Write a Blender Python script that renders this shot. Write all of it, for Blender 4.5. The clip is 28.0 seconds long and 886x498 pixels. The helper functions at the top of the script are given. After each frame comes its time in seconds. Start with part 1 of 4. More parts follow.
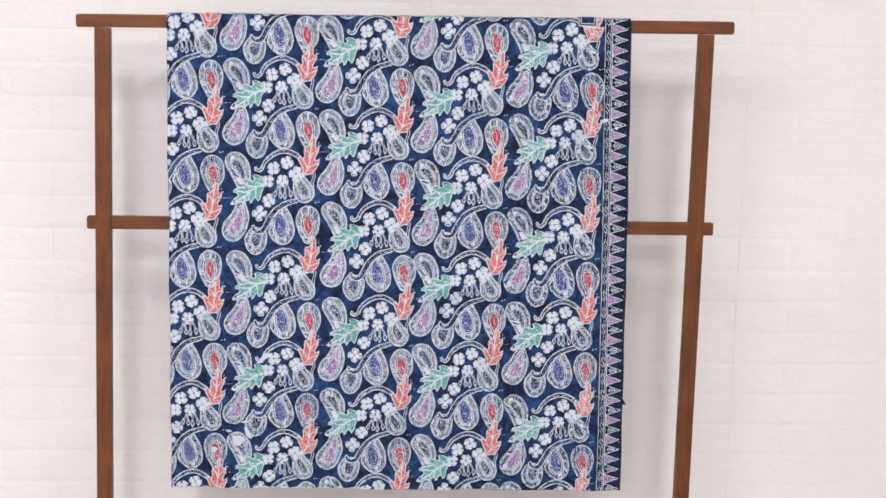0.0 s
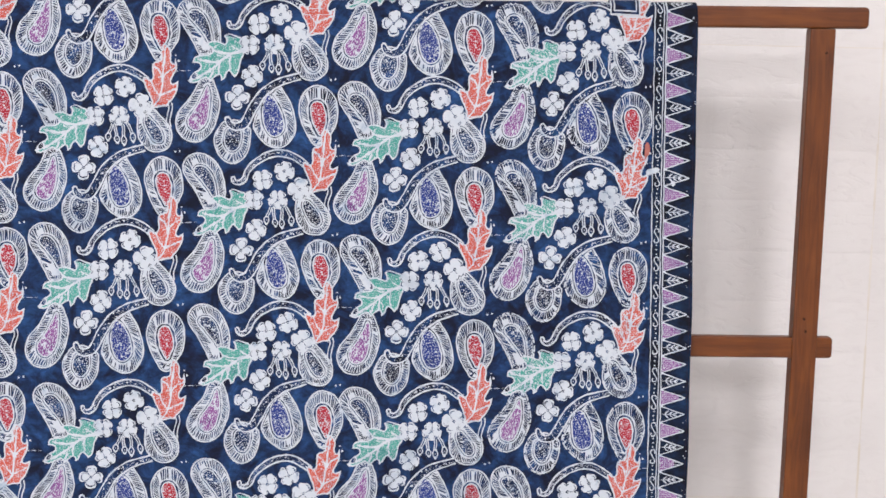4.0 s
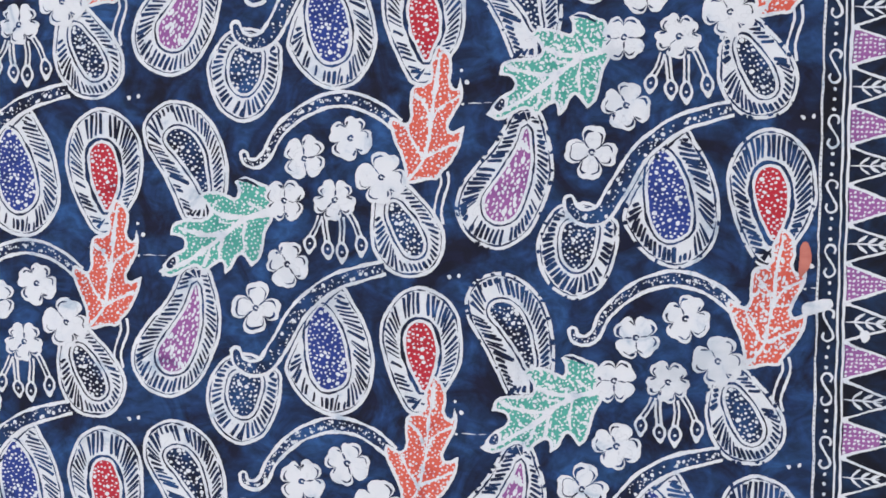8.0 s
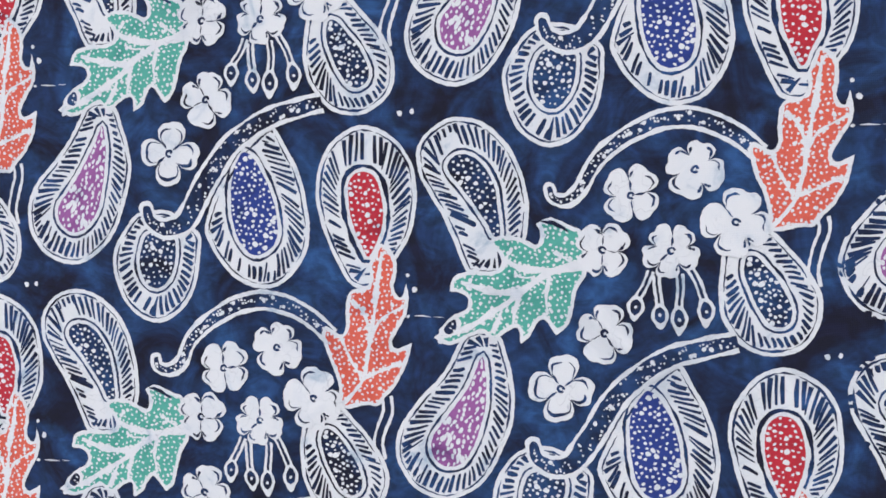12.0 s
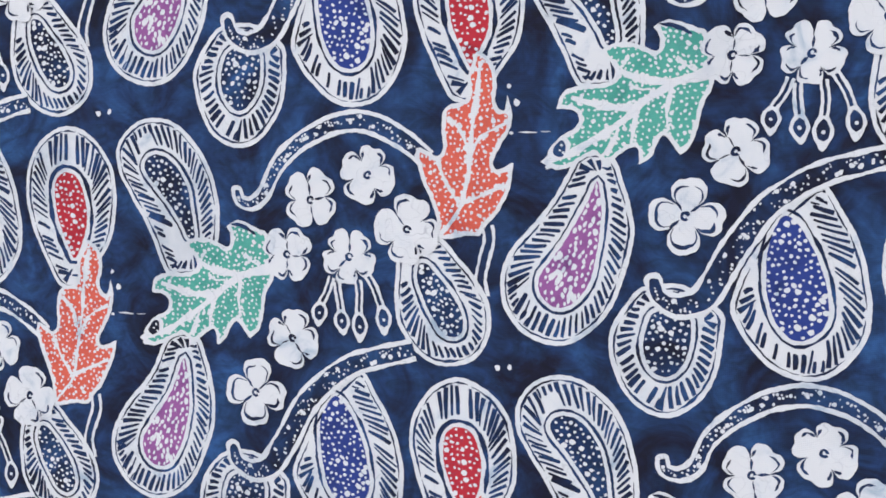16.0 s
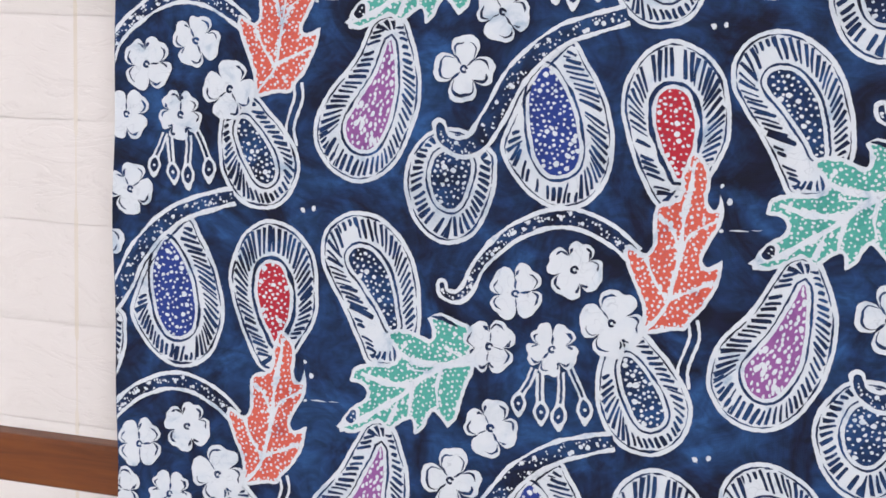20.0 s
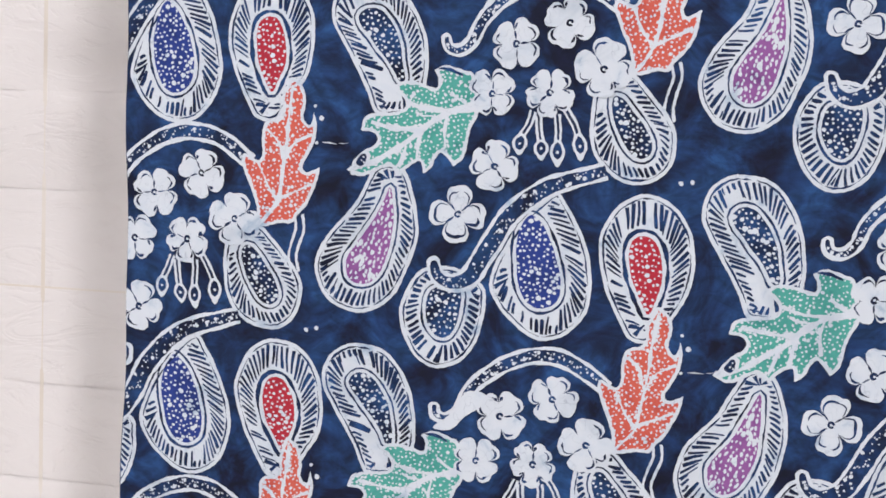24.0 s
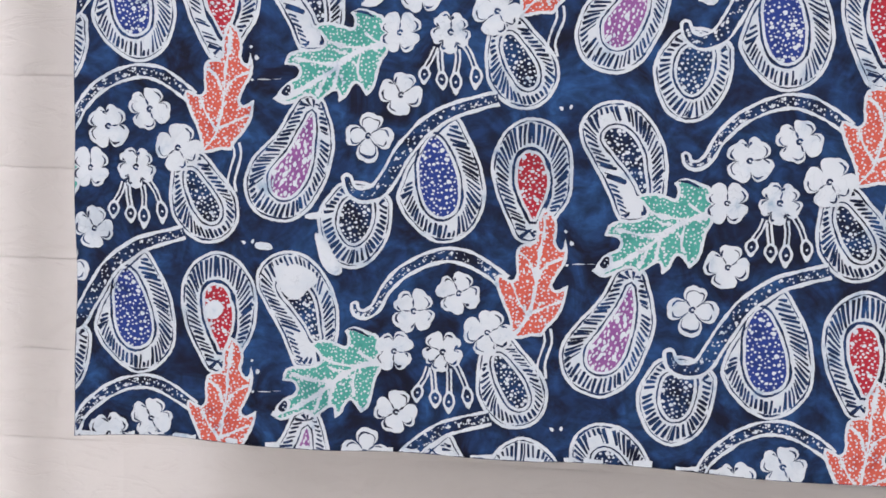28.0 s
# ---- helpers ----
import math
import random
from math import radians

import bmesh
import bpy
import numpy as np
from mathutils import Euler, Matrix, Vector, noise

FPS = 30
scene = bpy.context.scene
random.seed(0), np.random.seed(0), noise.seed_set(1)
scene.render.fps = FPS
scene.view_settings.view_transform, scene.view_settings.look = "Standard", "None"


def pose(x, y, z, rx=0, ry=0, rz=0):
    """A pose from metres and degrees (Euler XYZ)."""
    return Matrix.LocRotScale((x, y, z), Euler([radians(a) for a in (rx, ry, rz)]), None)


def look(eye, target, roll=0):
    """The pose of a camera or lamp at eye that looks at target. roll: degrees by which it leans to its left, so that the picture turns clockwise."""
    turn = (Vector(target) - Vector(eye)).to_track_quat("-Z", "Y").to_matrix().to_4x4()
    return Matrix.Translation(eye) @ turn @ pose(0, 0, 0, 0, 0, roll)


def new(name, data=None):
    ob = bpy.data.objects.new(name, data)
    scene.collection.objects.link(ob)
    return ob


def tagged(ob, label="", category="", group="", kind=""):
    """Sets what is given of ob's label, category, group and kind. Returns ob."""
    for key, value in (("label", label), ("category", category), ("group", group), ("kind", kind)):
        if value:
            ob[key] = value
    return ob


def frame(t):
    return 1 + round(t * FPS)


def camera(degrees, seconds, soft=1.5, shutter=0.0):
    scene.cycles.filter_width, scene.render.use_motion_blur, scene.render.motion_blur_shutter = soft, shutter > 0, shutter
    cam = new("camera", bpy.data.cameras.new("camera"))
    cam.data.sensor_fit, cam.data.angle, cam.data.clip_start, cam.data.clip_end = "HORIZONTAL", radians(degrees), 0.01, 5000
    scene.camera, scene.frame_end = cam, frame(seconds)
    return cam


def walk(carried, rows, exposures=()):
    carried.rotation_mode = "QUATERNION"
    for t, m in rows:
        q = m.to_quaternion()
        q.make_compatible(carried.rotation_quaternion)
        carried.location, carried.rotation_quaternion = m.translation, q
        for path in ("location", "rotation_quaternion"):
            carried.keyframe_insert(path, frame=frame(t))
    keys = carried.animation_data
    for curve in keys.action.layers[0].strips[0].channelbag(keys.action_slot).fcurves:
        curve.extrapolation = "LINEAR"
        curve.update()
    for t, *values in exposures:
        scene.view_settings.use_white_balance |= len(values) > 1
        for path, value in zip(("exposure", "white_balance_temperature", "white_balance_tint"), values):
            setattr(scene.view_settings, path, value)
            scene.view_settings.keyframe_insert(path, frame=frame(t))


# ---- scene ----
import itertools

from mathutils.geometry import delaunay_2d_cdt

# ---- camera ----
EXPOSURES = [(0.0, -0.03), (9.0, -0.04), (16.0, -0.08), (22.0, -0.1), (28.0, -0.08)]
WALL = 0.23
ROW_Z, SEAM_X = 1.499, -0.71
# the rack
RAIL_TOP, RAIL_BOT, RAIL_L, RAIL_R, RAIL_SLOPE = 1.6215, 1.592, -0.727, 0.7685, 0.0111
LOW_TOP, LOW_BOT, LOW_L, LOW_R, LOW_SLOPE = 1.1602, 1.1298, -0.7105, 0.744, 0.0043
POST_W = 0.0355
POSTS = [(-0.6685, 0.009), (0.705, 0.005)]
# the cloth's edges: heights and places
LEFT = ((0.5, 0.82, 1.2, 1.45, 1.62), (-0.5195, -0.5205, -0.5225, -0.5245, -0.5225))
RIGHT = ((0.5, 0.82, 1.1, 1.36, 1.52, 1.62), (0.5475, 0.5425, 0.539, 0.5335, 0.531, 0.527))
BOTTOM = ((-0.52, -0.45, -0.33, -0.17, 0.03, 0.3, 0.55), (0.5165, 0.5185, 0.515, 0.5175, 0.5125, 0.5135, 0.5136))
cam = camera(35.8, 28.0, 1.65)
PATH = [
    (0, (-0.062, -3.146, 1.565), (0.045, -1.171, 1.269), 1.3),
    (0.5, (-0.062, -2.975, 1.56), (0.051, -0.998, 1.278), 1.4),
    (1, (-0.072, -2.819, 1.56), (0.051, -0.843, 1.276), 1.4),
    (1.5, (-0.022, -2.66, 1.541), (0.082, -0.681, 1.267), 1.2),
    (2, (0.009, -2.488, 1.53), (0.127, -0.508, 1.275), 1.2),
    (2.5, (0.028, -2.349, 1.52), (0.135, -0.369, 1.266), 1.4),
    (3, (0.042, -2.19, 1.526), (0.127, -0.207, 1.281), 1.3),
    (3.5, (0.064, -2.059, 1.542), (0.146, -0.078, 1.277), 1.2),
    (4, (0.132, -1.907, 1.53), (0.185, 0.075, 1.273), 1.2),
    (4.5, (0.19, -1.77, 1.517), (0.222, 0.215, 1.282), 1.3),
    (6.5, (0.309, -1.226, 1.466), (0.153, 0.761, 1.303), 1.7),
    (7, (0.328, -1.103, 1.423), (0.134, 0.886, 1.345), 1.8),
    (7.5, (0.358, -0.981, 1.46), (0.118, 1.002, 1.359), 1.9),
    (8, (0.374, -0.872, 1.482), (0.066, 1.1, 1.349), 1.9),
    (8.5, (0.373, -0.799, 1.49), (-0.01, 1.159, 1.345), 2.1),
    (9, (0.371, -0.756, 1.502), (-0.058, 1.19, 1.33), 1.9),
    (9.5, (0.365, -0.748, 1.488), (-0.091, 1.195, 1.35), 2.2),
    (10, (0.333, -0.728, 1.497), (-0.142, 1.209, 1.341), 2.3),
    (10.5, (0.3, -0.714, 1.501), (-0.18, 1.222, 1.35), 2.4),
    (11, (0.259, -0.707, 1.499), (-0.206, 1.233, 1.357), 2.5),
    (11.5, (0.242, -0.696, 1.495), (-0.233, 1.242, 1.356), 2.5),
    (13.5, (0.151, -0.639, 1.548), (-0.464, 1.247, 1.291), 1.2),
    (14, (0.117, -0.635, 1.553), (-0.515, 1.246, 1.296), 1.1),
    (14.5, (0.08, -0.629, 1.547), (-0.562, 1.249, 1.296), 1.2),
    (15, (0.052, -0.62, 1.548), (-0.598, 1.256, 1.304), 1.4),
    (15.5, (0.026, -0.613, 1.547), (-0.625, 1.261, 1.295), 1.3),
    (16, (-0.006, -0.61, 1.541), (-0.661, 1.265, 1.312), 1.6),
    (16.5, (-0.037, -0.607, 1.542), (-0.693, 1.268, 1.304), 1.5),
    (17, (-0.067, -0.604, 1.542), (-0.719, 1.272, 1.305), 1.5),
    (17.5, (-0.079, -0.6, 1.524), (-0.751, 1.272, 1.313), 1.7),
    (18, (-0.073, -0.598, 1.502), (-0.732, 1.278, 1.284), 1.7),
    (18.5, (-0.069, -0.615, 1.469), (-0.739, 1.257, 1.251), 1.7),
    (19, (-0.071, -0.636, 1.434), (-0.748, 1.235, 1.232), 1.9),
    (19.5, (-0.083, -0.656, 1.42), (-0.751, 1.211, 1.157), 1.7),
    (20, (-0.091, -0.676, 1.39), (-0.739, 1.197, 1.123), 1.8),
    (20.5, (-0.095, -0.692, 1.363), (-0.715, 1.19, 1.09), 1.8),
    (21, (-0.092, -0.707, 1.32), (-0.678, 1.187, 1.057), 2.0),
    (21.5, (-0.103, -0.728, 1.284), (-0.65, 1.173, 0.991), 2.0),
    (22, (-0.125, -0.765, 1.216), (-0.609, 1.159, 0.965), 2.1),
    (22.5, (-0.134, -0.791, 1.161), (-0.597, 1.141, 0.931), 2.0),
    (24.5, (-0.146, -0.787, 0.945), (-0.581, 1.159, 0.791), 2.1),
    (25, (-0.154, -0.805, 0.9), (-0.578, 1.144, 0.753), 2.0),
    (25.5, (-0.158, -0.816, 0.86), (-0.558, 1.137, 0.711), 1.9),
    (26, (-0.143, -0.822, 0.855), (-0.54, 1.126, 0.632), 1.5),
    (26.5, (-0.14, -0.838, 0.821), (-0.508, 1.116, 0.605), 1.5),
    (27, (-0.137, -0.857, 0.79), (-0.478, 1.102, 0.583), 1.5),
    (27.5, (-0.131, -0.883, 0.768), (-0.439, 1.084, 0.579), 1.6),
    (28, (-0.13, -0.91, 0.741), (-0.416, 1.061, 0.56), 1.5),
]
walk(cam, [(t, look(eye, target, roll)) for t, eye, target, roll in PATH], EXPOSURES)

# ---- room light: ceiling panels in front of the rack ----
world = bpy.data.worlds.new("room_air")
world.use_nodes = True
world.node_tree.nodes["Background"].inputs[0].default_value = (0.9, 0.95, 1.0, 1)
world.node_tree.nodes["Background"].inputs[1].default_value = 0.05
scene.world = world

CEILING = 3.0
PANELS = [(-2.3, -2.05, 13), (-0.95, -2.05, 41), (0.95, -2.05, 21), (2.4, -2.05, 7), (-0.95, -4.2, 60), (0.95, -4.2, 38)]  # x, y, watts
for px, py, watts in PANELS:
    lamp = bpy.data.lights.new("panel_lamp", "AREA")
    lamp.shape, lamp.size, lamp.size_y = "RECTANGLE", 0.58, 0.88
    lamp.energy = watts
    lamp.color = (0.963, 0.966, 1.05)
    new("panel_lamp", lamp).matrix_world = pose(px, py, CEILING - 0.045)


# ---- materials ----
def material(name, rough=0.8, metal=0.0):
    m = bpy.data.materials.new(name)
    m.use_nodes = True
    b = m.node_tree.nodes["Principled BSDF"]
    b.inputs["Roughness"].default_value, b.inputs["Metallic"].default_value = rough, metal
    b.inputs["Specular IOR Level"].default_value = 0.25
    return m, m.node_tree.nodes, m.node_tree.links, b


def coords(n):
    return n.new("ShaderNodeTexCoord").outputs["Object"]


def noise_tex(n, l, vec, scale, detail=4.0, rough=0.55, distort=0.0):
    t = n.new("ShaderNodeTexNoise")
    t.inputs["Scale"].default_value, t.inputs["Detail"].default_value = scale, detail
    t.inputs["Roughness"].default_value, t.inputs["Distortion"].default_value = rough, distort
    l.new(vec, t.inputs["Vector"])
    return t.outputs["Fac"]


def ramp(n, l, fac, stops):
    r = n.new("ShaderNodeValToRGB")
    e = r.color_ramp.elements
    while len(e) < len(stops):
        e.new(0.5)
    for k, (p, c) in enumerate(stops):
        e[k].position, e[k].color = p, (*c, 1)
    l.new(fac, r.inputs["Fac"])
    return r.outputs["Color"]


def mixed(n, l, fac, a, b, mode="MIX"):
    x = n.new("ShaderNodeMix")
    x.data_type, x.blend_type = "RGBA", mode
    for value, slot in ((fac, "Factor"), (a, 6), (b, 7)):
        if isinstance(value, (int, float)):
            x.inputs[slot].default_value = value
        elif isinstance(value, tuple):
            x.inputs[slot].default_value = (*value, 1)
        else:
            l.new(value, x.inputs[slot])
    return x.outputs[2]


def bumped(n, l, b, height, strength, distance):
    u = n.new("ShaderNodeBump")
    u.inputs["Strength"].default_value, u.inputs["Distance"].default_value = strength, distance
    l.new(height, u.inputs["Height"])
    l.new(u.outputs["Normal"], b.inputs["Normal"])
    return u


def stretched(n, l, vec, sx, sy, sz):
    m = n.new("ShaderNodeMapping")
    m.inputs["Scale"].default_value = (sx, sy, sz)
    l.new(vec, m.inputs["Vector"])
    return m.outputs["Vector"]


def weave(n, l, vec):
    """The height of a plain weave, 0.4 mm a thread."""
    out = []
    for direction in ("X", "Z"):
        w = n.new("ShaderNodeTexWave")
        w.bands_direction = direction
        w.inputs["Scale"].default_value = 380.0
        w.inputs["Distortion"].default_value = 1.2
        l.new(vec, w.inputs["Vector"])
        out.append(w.outputs["Fac"])
    return mixed(n, l, 0.5, out[0], out[1])


def cracked(n, l, vec, colour, dark, amount):
    """Fine dye cracks where the wax broke."""
    v = n.new("ShaderNodeTexVoronoi")
    v.feature = "DISTANCE_TO_EDGE"
    v.inputs["Scale"].default_value = 55.0
    bend = n.new("ShaderNodeMix")
    bend.data_type = "VECTOR"
    bend.inputs["Factor"].default_value = 0.06
    l.new(vec, bend.inputs[4])
    d = n.new("ShaderNodeTexNoise")
    d.inputs["Scale"].default_value = 60.0
    l.new(vec, d.inputs["Vector"])
    l.new(d.outputs["Color"], bend.inputs[5])
    l.new(bend.outputs[1], v.inputs["Vector"])
    line = ramp(n, l, v.outputs["Distance"], [(0.0, (1, 1, 1)), (0.016, (0, 0, 0))])
    where = ramp(n, l, noise_tex(n, l, vec, 26.0, 2.0), [(0.43, (0, 0, 0)), (0.56, (amount,) * 3)])
    return mixed(n, l, mixed(n, l, 1.0, line, where, "MULTIPLY"), colour, dark)


def dye_material(name="indigo_dyed_cotton", depth=1.0):
    m, n, l, b = material(name, 0.78)
    v = coords(n)
    big = noise_tex(n, l, v, 25.0, 4.0, 0.6, 1.2)
    low, mid, high = (0.0026, 0.0042, 0.0185), (0.0062, 0.0212, 0.07), (0.0148, 0.057, 0.158)
    base = ramp(n, l, big, [(0.37, [c / depth for c in low]), (0.5, [c / depth for c in mid]), (0.69, [c / depth for c in high])])
    fine = noise_tex(n, l, stretched(n, l, v, 1.0, 1.0, 1.5), 62.0, 5.0, 0.6, 1.6)
    c = mixed(n, l, 0.5, base, ramp(n, l, fine, [(0.36, (0.16, 0.16, 0.17)), (0.66, (0.84, 0.86, 0.9))]), "OVERLAY")
    l.new(c, b.inputs["Base Color"])
    bumped(n, l, b, weave(n, l, v), 0.25, 0.0003)
    return m


def wax_material(name, light, mid, dark, crack):
    m, n, l, b = material(name, 0.8)
    v = coords(n)
    c = ramp(n, l, noise_tex(n, l, v, 55.0, 5.0, 0.6, 0.6), [(0.27, dark), (0.4, mid), (0.52, light)])
    # dye that seeped in under the wax
    seep = ramp(n, l, noise_tex(n, l, v, 13.0, 5.0, 0.6, 0.8), [(0.56, (0, 0, 0)), (0.7, (0.42,) * 3)])
    c = mixed(n, l, seep, c, (mid[0] * 0.42, mid[1] * 0.5, mid[2] * 0.58))
    c = cracked(n, l, v, c, (0.03, 0.06, 0.14), crack)
    l.new(c, b.inputs["Base Color"])
    bumped(n, l, b, weave(n, l, v), 0.3, 0.0003)
    return m


def wood_material():
    m, n, l, b = material("stained_teak", 0.42)
    info = n.new("ShaderNodeObjectInfo")
    v = n.new("ShaderNodeVectorMath")
    v.operation = "ADD"
    l.new(coords(n), v.inputs[0])
    l.new(info.outputs["Location"], v.inputs[1])
    v = v.outputs[0]
    long_axis = n.new("ShaderNodeAttribute")
    long_axis.attribute_type, long_axis.attribute_name = "OBJECT", "upright"
    flat, tall = stretched(n, l, v, 2.5, 30, 30), stretched(n, l, v, 30, 30, 2.5)
    sel = n.new("ShaderNodeMix")
    sel.data_type = "VECTOR"
    l.new(long_axis.outputs["Fac"], sel.inputs["Factor"])
    l.new(flat, sel.inputs[4])
    l.new(tall, sel.inputs[5])
    g = noise_tex(n, l, sel.outputs[1], 3.2, 7.0, 0.65, 1.0)
    c = ramp(n, l, g, [(0.3, (0.052, 0.0125, 0.0022)), (0.5, (0.122, 0.031, 0.0048)), (0.72, (0.205, 0.06, 0.0095))])
    c = mixed(n, l, 0.35, c, ramp(n, l, noise_tex(n, l, v, 9.0, 3.0), [(0.35, (0.075, 0.019, 0.0035)), (0.7, (0.21, 0.06, 0.0095))]))
    l.new(c, b.inputs["Base Color"])
    l.new(ramp(n, l, g, [(0.3, (0.5,) * 3), (0.7, (0.33,) * 3)]), b.inputs["Roughness"])
    b.inputs["Specular IOR Level"].default_value = 0.36
    bumped(n, l, b, g, 0.18, 0.0012)
    return m


def foam_material():
    m, n, l, b = material("white_foam_brick", 0.4)
    v = coords(n)
    info = n.new("ShaderNodeObjectInfo")
    add = n.new("ShaderNodeVectorMath")
    add.operation = "ADD"
    l.new(v, add.inputs[0])
    l.new(info.outputs["Location"], add.inputs[1])
    v = add.outputs[0]
    crag = noise_tex(n, l, stretched(n, l, v, 15, 15, 36), 1.0, 6.0, 0.6, 2.2)
    grit = noise_tex(n, l, v, 260.0, 3.0)
    tone = ramp(n, l, noise_tex(n, l, v, 2.2, 3.0), [(0.3, (0.775, 0.72, 0.684)), (0.7, (0.825, 0.775, 0.74))])
    l.new(mixed(n, l, 0.1, tone, ramp(n, l, crag, [(0.35, (0.6, 0.58, 0.56)), (0.55, (0.82, 0.81, 0.8))])), b.inputs["Base Color"])
    ridge = ramp(n, l, crag, [(0.38, (0, 0, 0)), (0.47, (0.8,) * 3), (0.56, (0.75,) * 3), (0.62, (1, 1, 1))])
    crease = noise_tex(n, l, stretched(n, l, v, 7, 7, 22), 1.0, 4.0, 0.5, 1.2)
    crease = ramp(n, l, crease, [(0.485, (1, 1, 1)), (0.5, (0.45,) * 3), (0.515, (1, 1, 1))])
    where = ramp(n, l, noise_tex(n, l, v, 5.0, 2.0), [(0.5, (0, 0, 0)), (0.6, (0.5,) * 3)])
    h = mixed(n, l, 0.06, ridge, grit)
    h = mixed(n, l, where, h, crease)
    bumped(n, l, b, h, 0.25, 0.002)
    b.inputs["Specular IOR Level"].default_value = 0.5
    return m


def plain_material(name, a, c, rough=0.8, scale=3.0):
    m, n, l, b = material(name, rough)
    v = coords(n)
    l.new(ramp(n, l, noise_tex(n, l, v, scale, 4.0), [(0.35, a), (0.65, c)]), b.inputs["Base Color"])
    bumped(n, l, b, noise_tex(n, l, v, 90.0, 3.0), 0.1, 0.001)
    return m


DYE = dye_material()
DEEP = dye_material("deep_indigo_cotton", 2.4)
WHITE = wax_material("undyed_white_cotton", (0.566, 0.596, 0.632), (0.524, 0.566, 0.616), (0.275, 0.362, 0.465), 0.3)
GREEN = wax_material("sea_green_dye", (0.07, 0.32, 0.265), (0.052, 0.275, 0.228), (0.03, 0.17, 0.155), 0.3)
CORAL = wax_material("coral_dye", (0.54, 0.1, 0.068), (0.49, 0.082, 0.056), (0.34, 0.04, 0.035), 0.3)
CRIMSON = wax_material("crimson_dye", (0.375, 0.02, 0.036), (0.33, 0.017, 0.031), (0.16, 0.01, 0.025), 0.3)
VIOLET = wax_material("violet_dye", (0.245, 0.088, 0.265), (0.2, 0.07, 0.225), (0.1, 0.035, 0.13), 0.3)
BLUE = wax_material("royal_blue_dye", (0.0175, 0.039, 0.2), (0.014, 0.031, 0.165), (0.008, 0.018, 0.085), 0.3)
FADED = wax_material("faded_coral_dye", (0.42, 0.15, 0.12), (0.37, 0.12, 0.095), (0.27, 0.08, 0.075), 0.0)
HEM = plain_material("hem_thread", (0.012, 0.007, 0.012), (0.05, 0.022, 0.04))
WOOD = wood_material()
FOAM = foam_material()
GLUE = plain_material("yellowed_glue", (0.74, 0.665, 0.57), (0.8, 0.74, 0.67), 0.6, 14.0)
PAINT = plain_material("white_wall_paint", (0.76, 0.74, 0.72), (0.8, 0.79, 0.78))
FLOOR = plain_material("pale_screed", (0.42, 0.405, 0.38), (0.5, 0.485, 0.46), 0.6)
SCREW = plain_material("dark_wood_plug", (0.03, 0.012, 0.006), (0.06, 0.02, 0.01))
ALU = plain_material("white_lacquered_metal", (0.75, 0.75, 0.75), (0.8, 0.8, 0.8), 0.4)
GLOW = bpy.data.materials.new("lit_diffuser")
GLOW.use_nodes = True
_b = GLOW.node_tree.nodes["Principled BSDF"]
_b.inputs["Emission Color"].default_value, _b.inputs["Emission Strength"].default_value = (1.0, 0.955, 0.915, 1), 3.0


# ---- building helpers ----
def mesh_object(name, verts, faces, mats, parent=None, label="", idx=None, smooth=False):
    me = bpy.data.meshes.new(name)
    me.from_pydata([tuple(v) for v in verts], [], [tuple(f) for f in faces])
    for m in mats if isinstance(mats, (list, tuple)) else (mats,):
        me.materials.append(m)
    if idx is not None:
        me.polygons.foreach_set("material_index", idx)
    if smooth:
        me.polygons.foreach_set("use_smooth", [True] * len(me.polygons))
    me.update()
    ob = new(name, me)
    if parent is not None:
        ob.parent = parent
    if label:
        ob["label"] = label
    return ob


def part(name, bm, mat, parent=None, label="", smooth=False):
    """Links a bmesh as one mesh object under a thing or part."""
    me = bpy.data.meshes.new(name)
    bm.to_mesh(me)
    bm.free()
    me.materials.append(mat)
    if smooth:
        me.polygons.foreach_set("use_smooth", [True] * len(me.polygons))
    ob = new(name, me)
    if parent is not None:
        ob.parent = parent
    if label:
        ob["label"] = label
    return ob


def block(x0, x1, y0, y1, z0, z1, bevel=0.0, segments=3, ends=None):
    """A box with rounded edges; ends: a larger rounding of the edges that run along y."""
    bm = bmesh.new()
    bmesh.ops.create_cube(bm, size=1.0)
    for v in bm.verts:
        v.co = Vector(((x0 + x1) / 2 + v.co.x * (x1 - x0), (y0 + y1) / 2 + v.co.y * (y1 - y0), (z0 + z1) / 2 + v.co.z * (z1 - z0)))
    if ends:
        along = [e for e in bm.edges if abs(e.verts[0].co.y - e.verts[1].co.y) > 1e-6]
        bmesh.ops.bevel(bm, geom=along, offset=ends, segments=5, affect="EDGES", profile=0.5)
    if bevel:
        sharp = [e for e in bm.edges if e.calc_face_angle(0) > 0.9]
        bmesh.ops.bevel(bm, geom=sharp, offset=bevel, segments=segments, affect="EDGES", profile=0.5)
    return bm


def empty(name, x=0, y=0, z=0):
    ob = new(name)
    ob.location = (x, y, z)
    return ob


# ---- the room ----
X0, X1, Y0, Y1 = -3.2, 3.4, -5.2, WALL + 0.02
tagged(part("floor", block(X0 - 0.15, X1 + 0.15, Y0 - 0.15, Y1 + 0.15, -0.12, 0), FLOOR), "pale smooth screed floor of a plain studio room", "floor", kind="structure")
tagged(part("ceiling", block(X0 - 0.15, X1 + 0.15, Y0 - 0.15, Y1 + 0.15, CEILING, CEILING + 0.12), PAINT), "plain white painted studio ceiling", "ceiling", kind="structure")
tagged(part("wall_west", block(X0 - 0.15, X0, Y0, Y1, 0, CEILING), PAINT), "plain white painted side wall", "wall", kind="structure")
tagged(part("wall_east", block(X1, X1 + 0.15, Y0, Y1, 0, CEILING), PAINT), "plain white painted side wall", "wall", kind="structure")
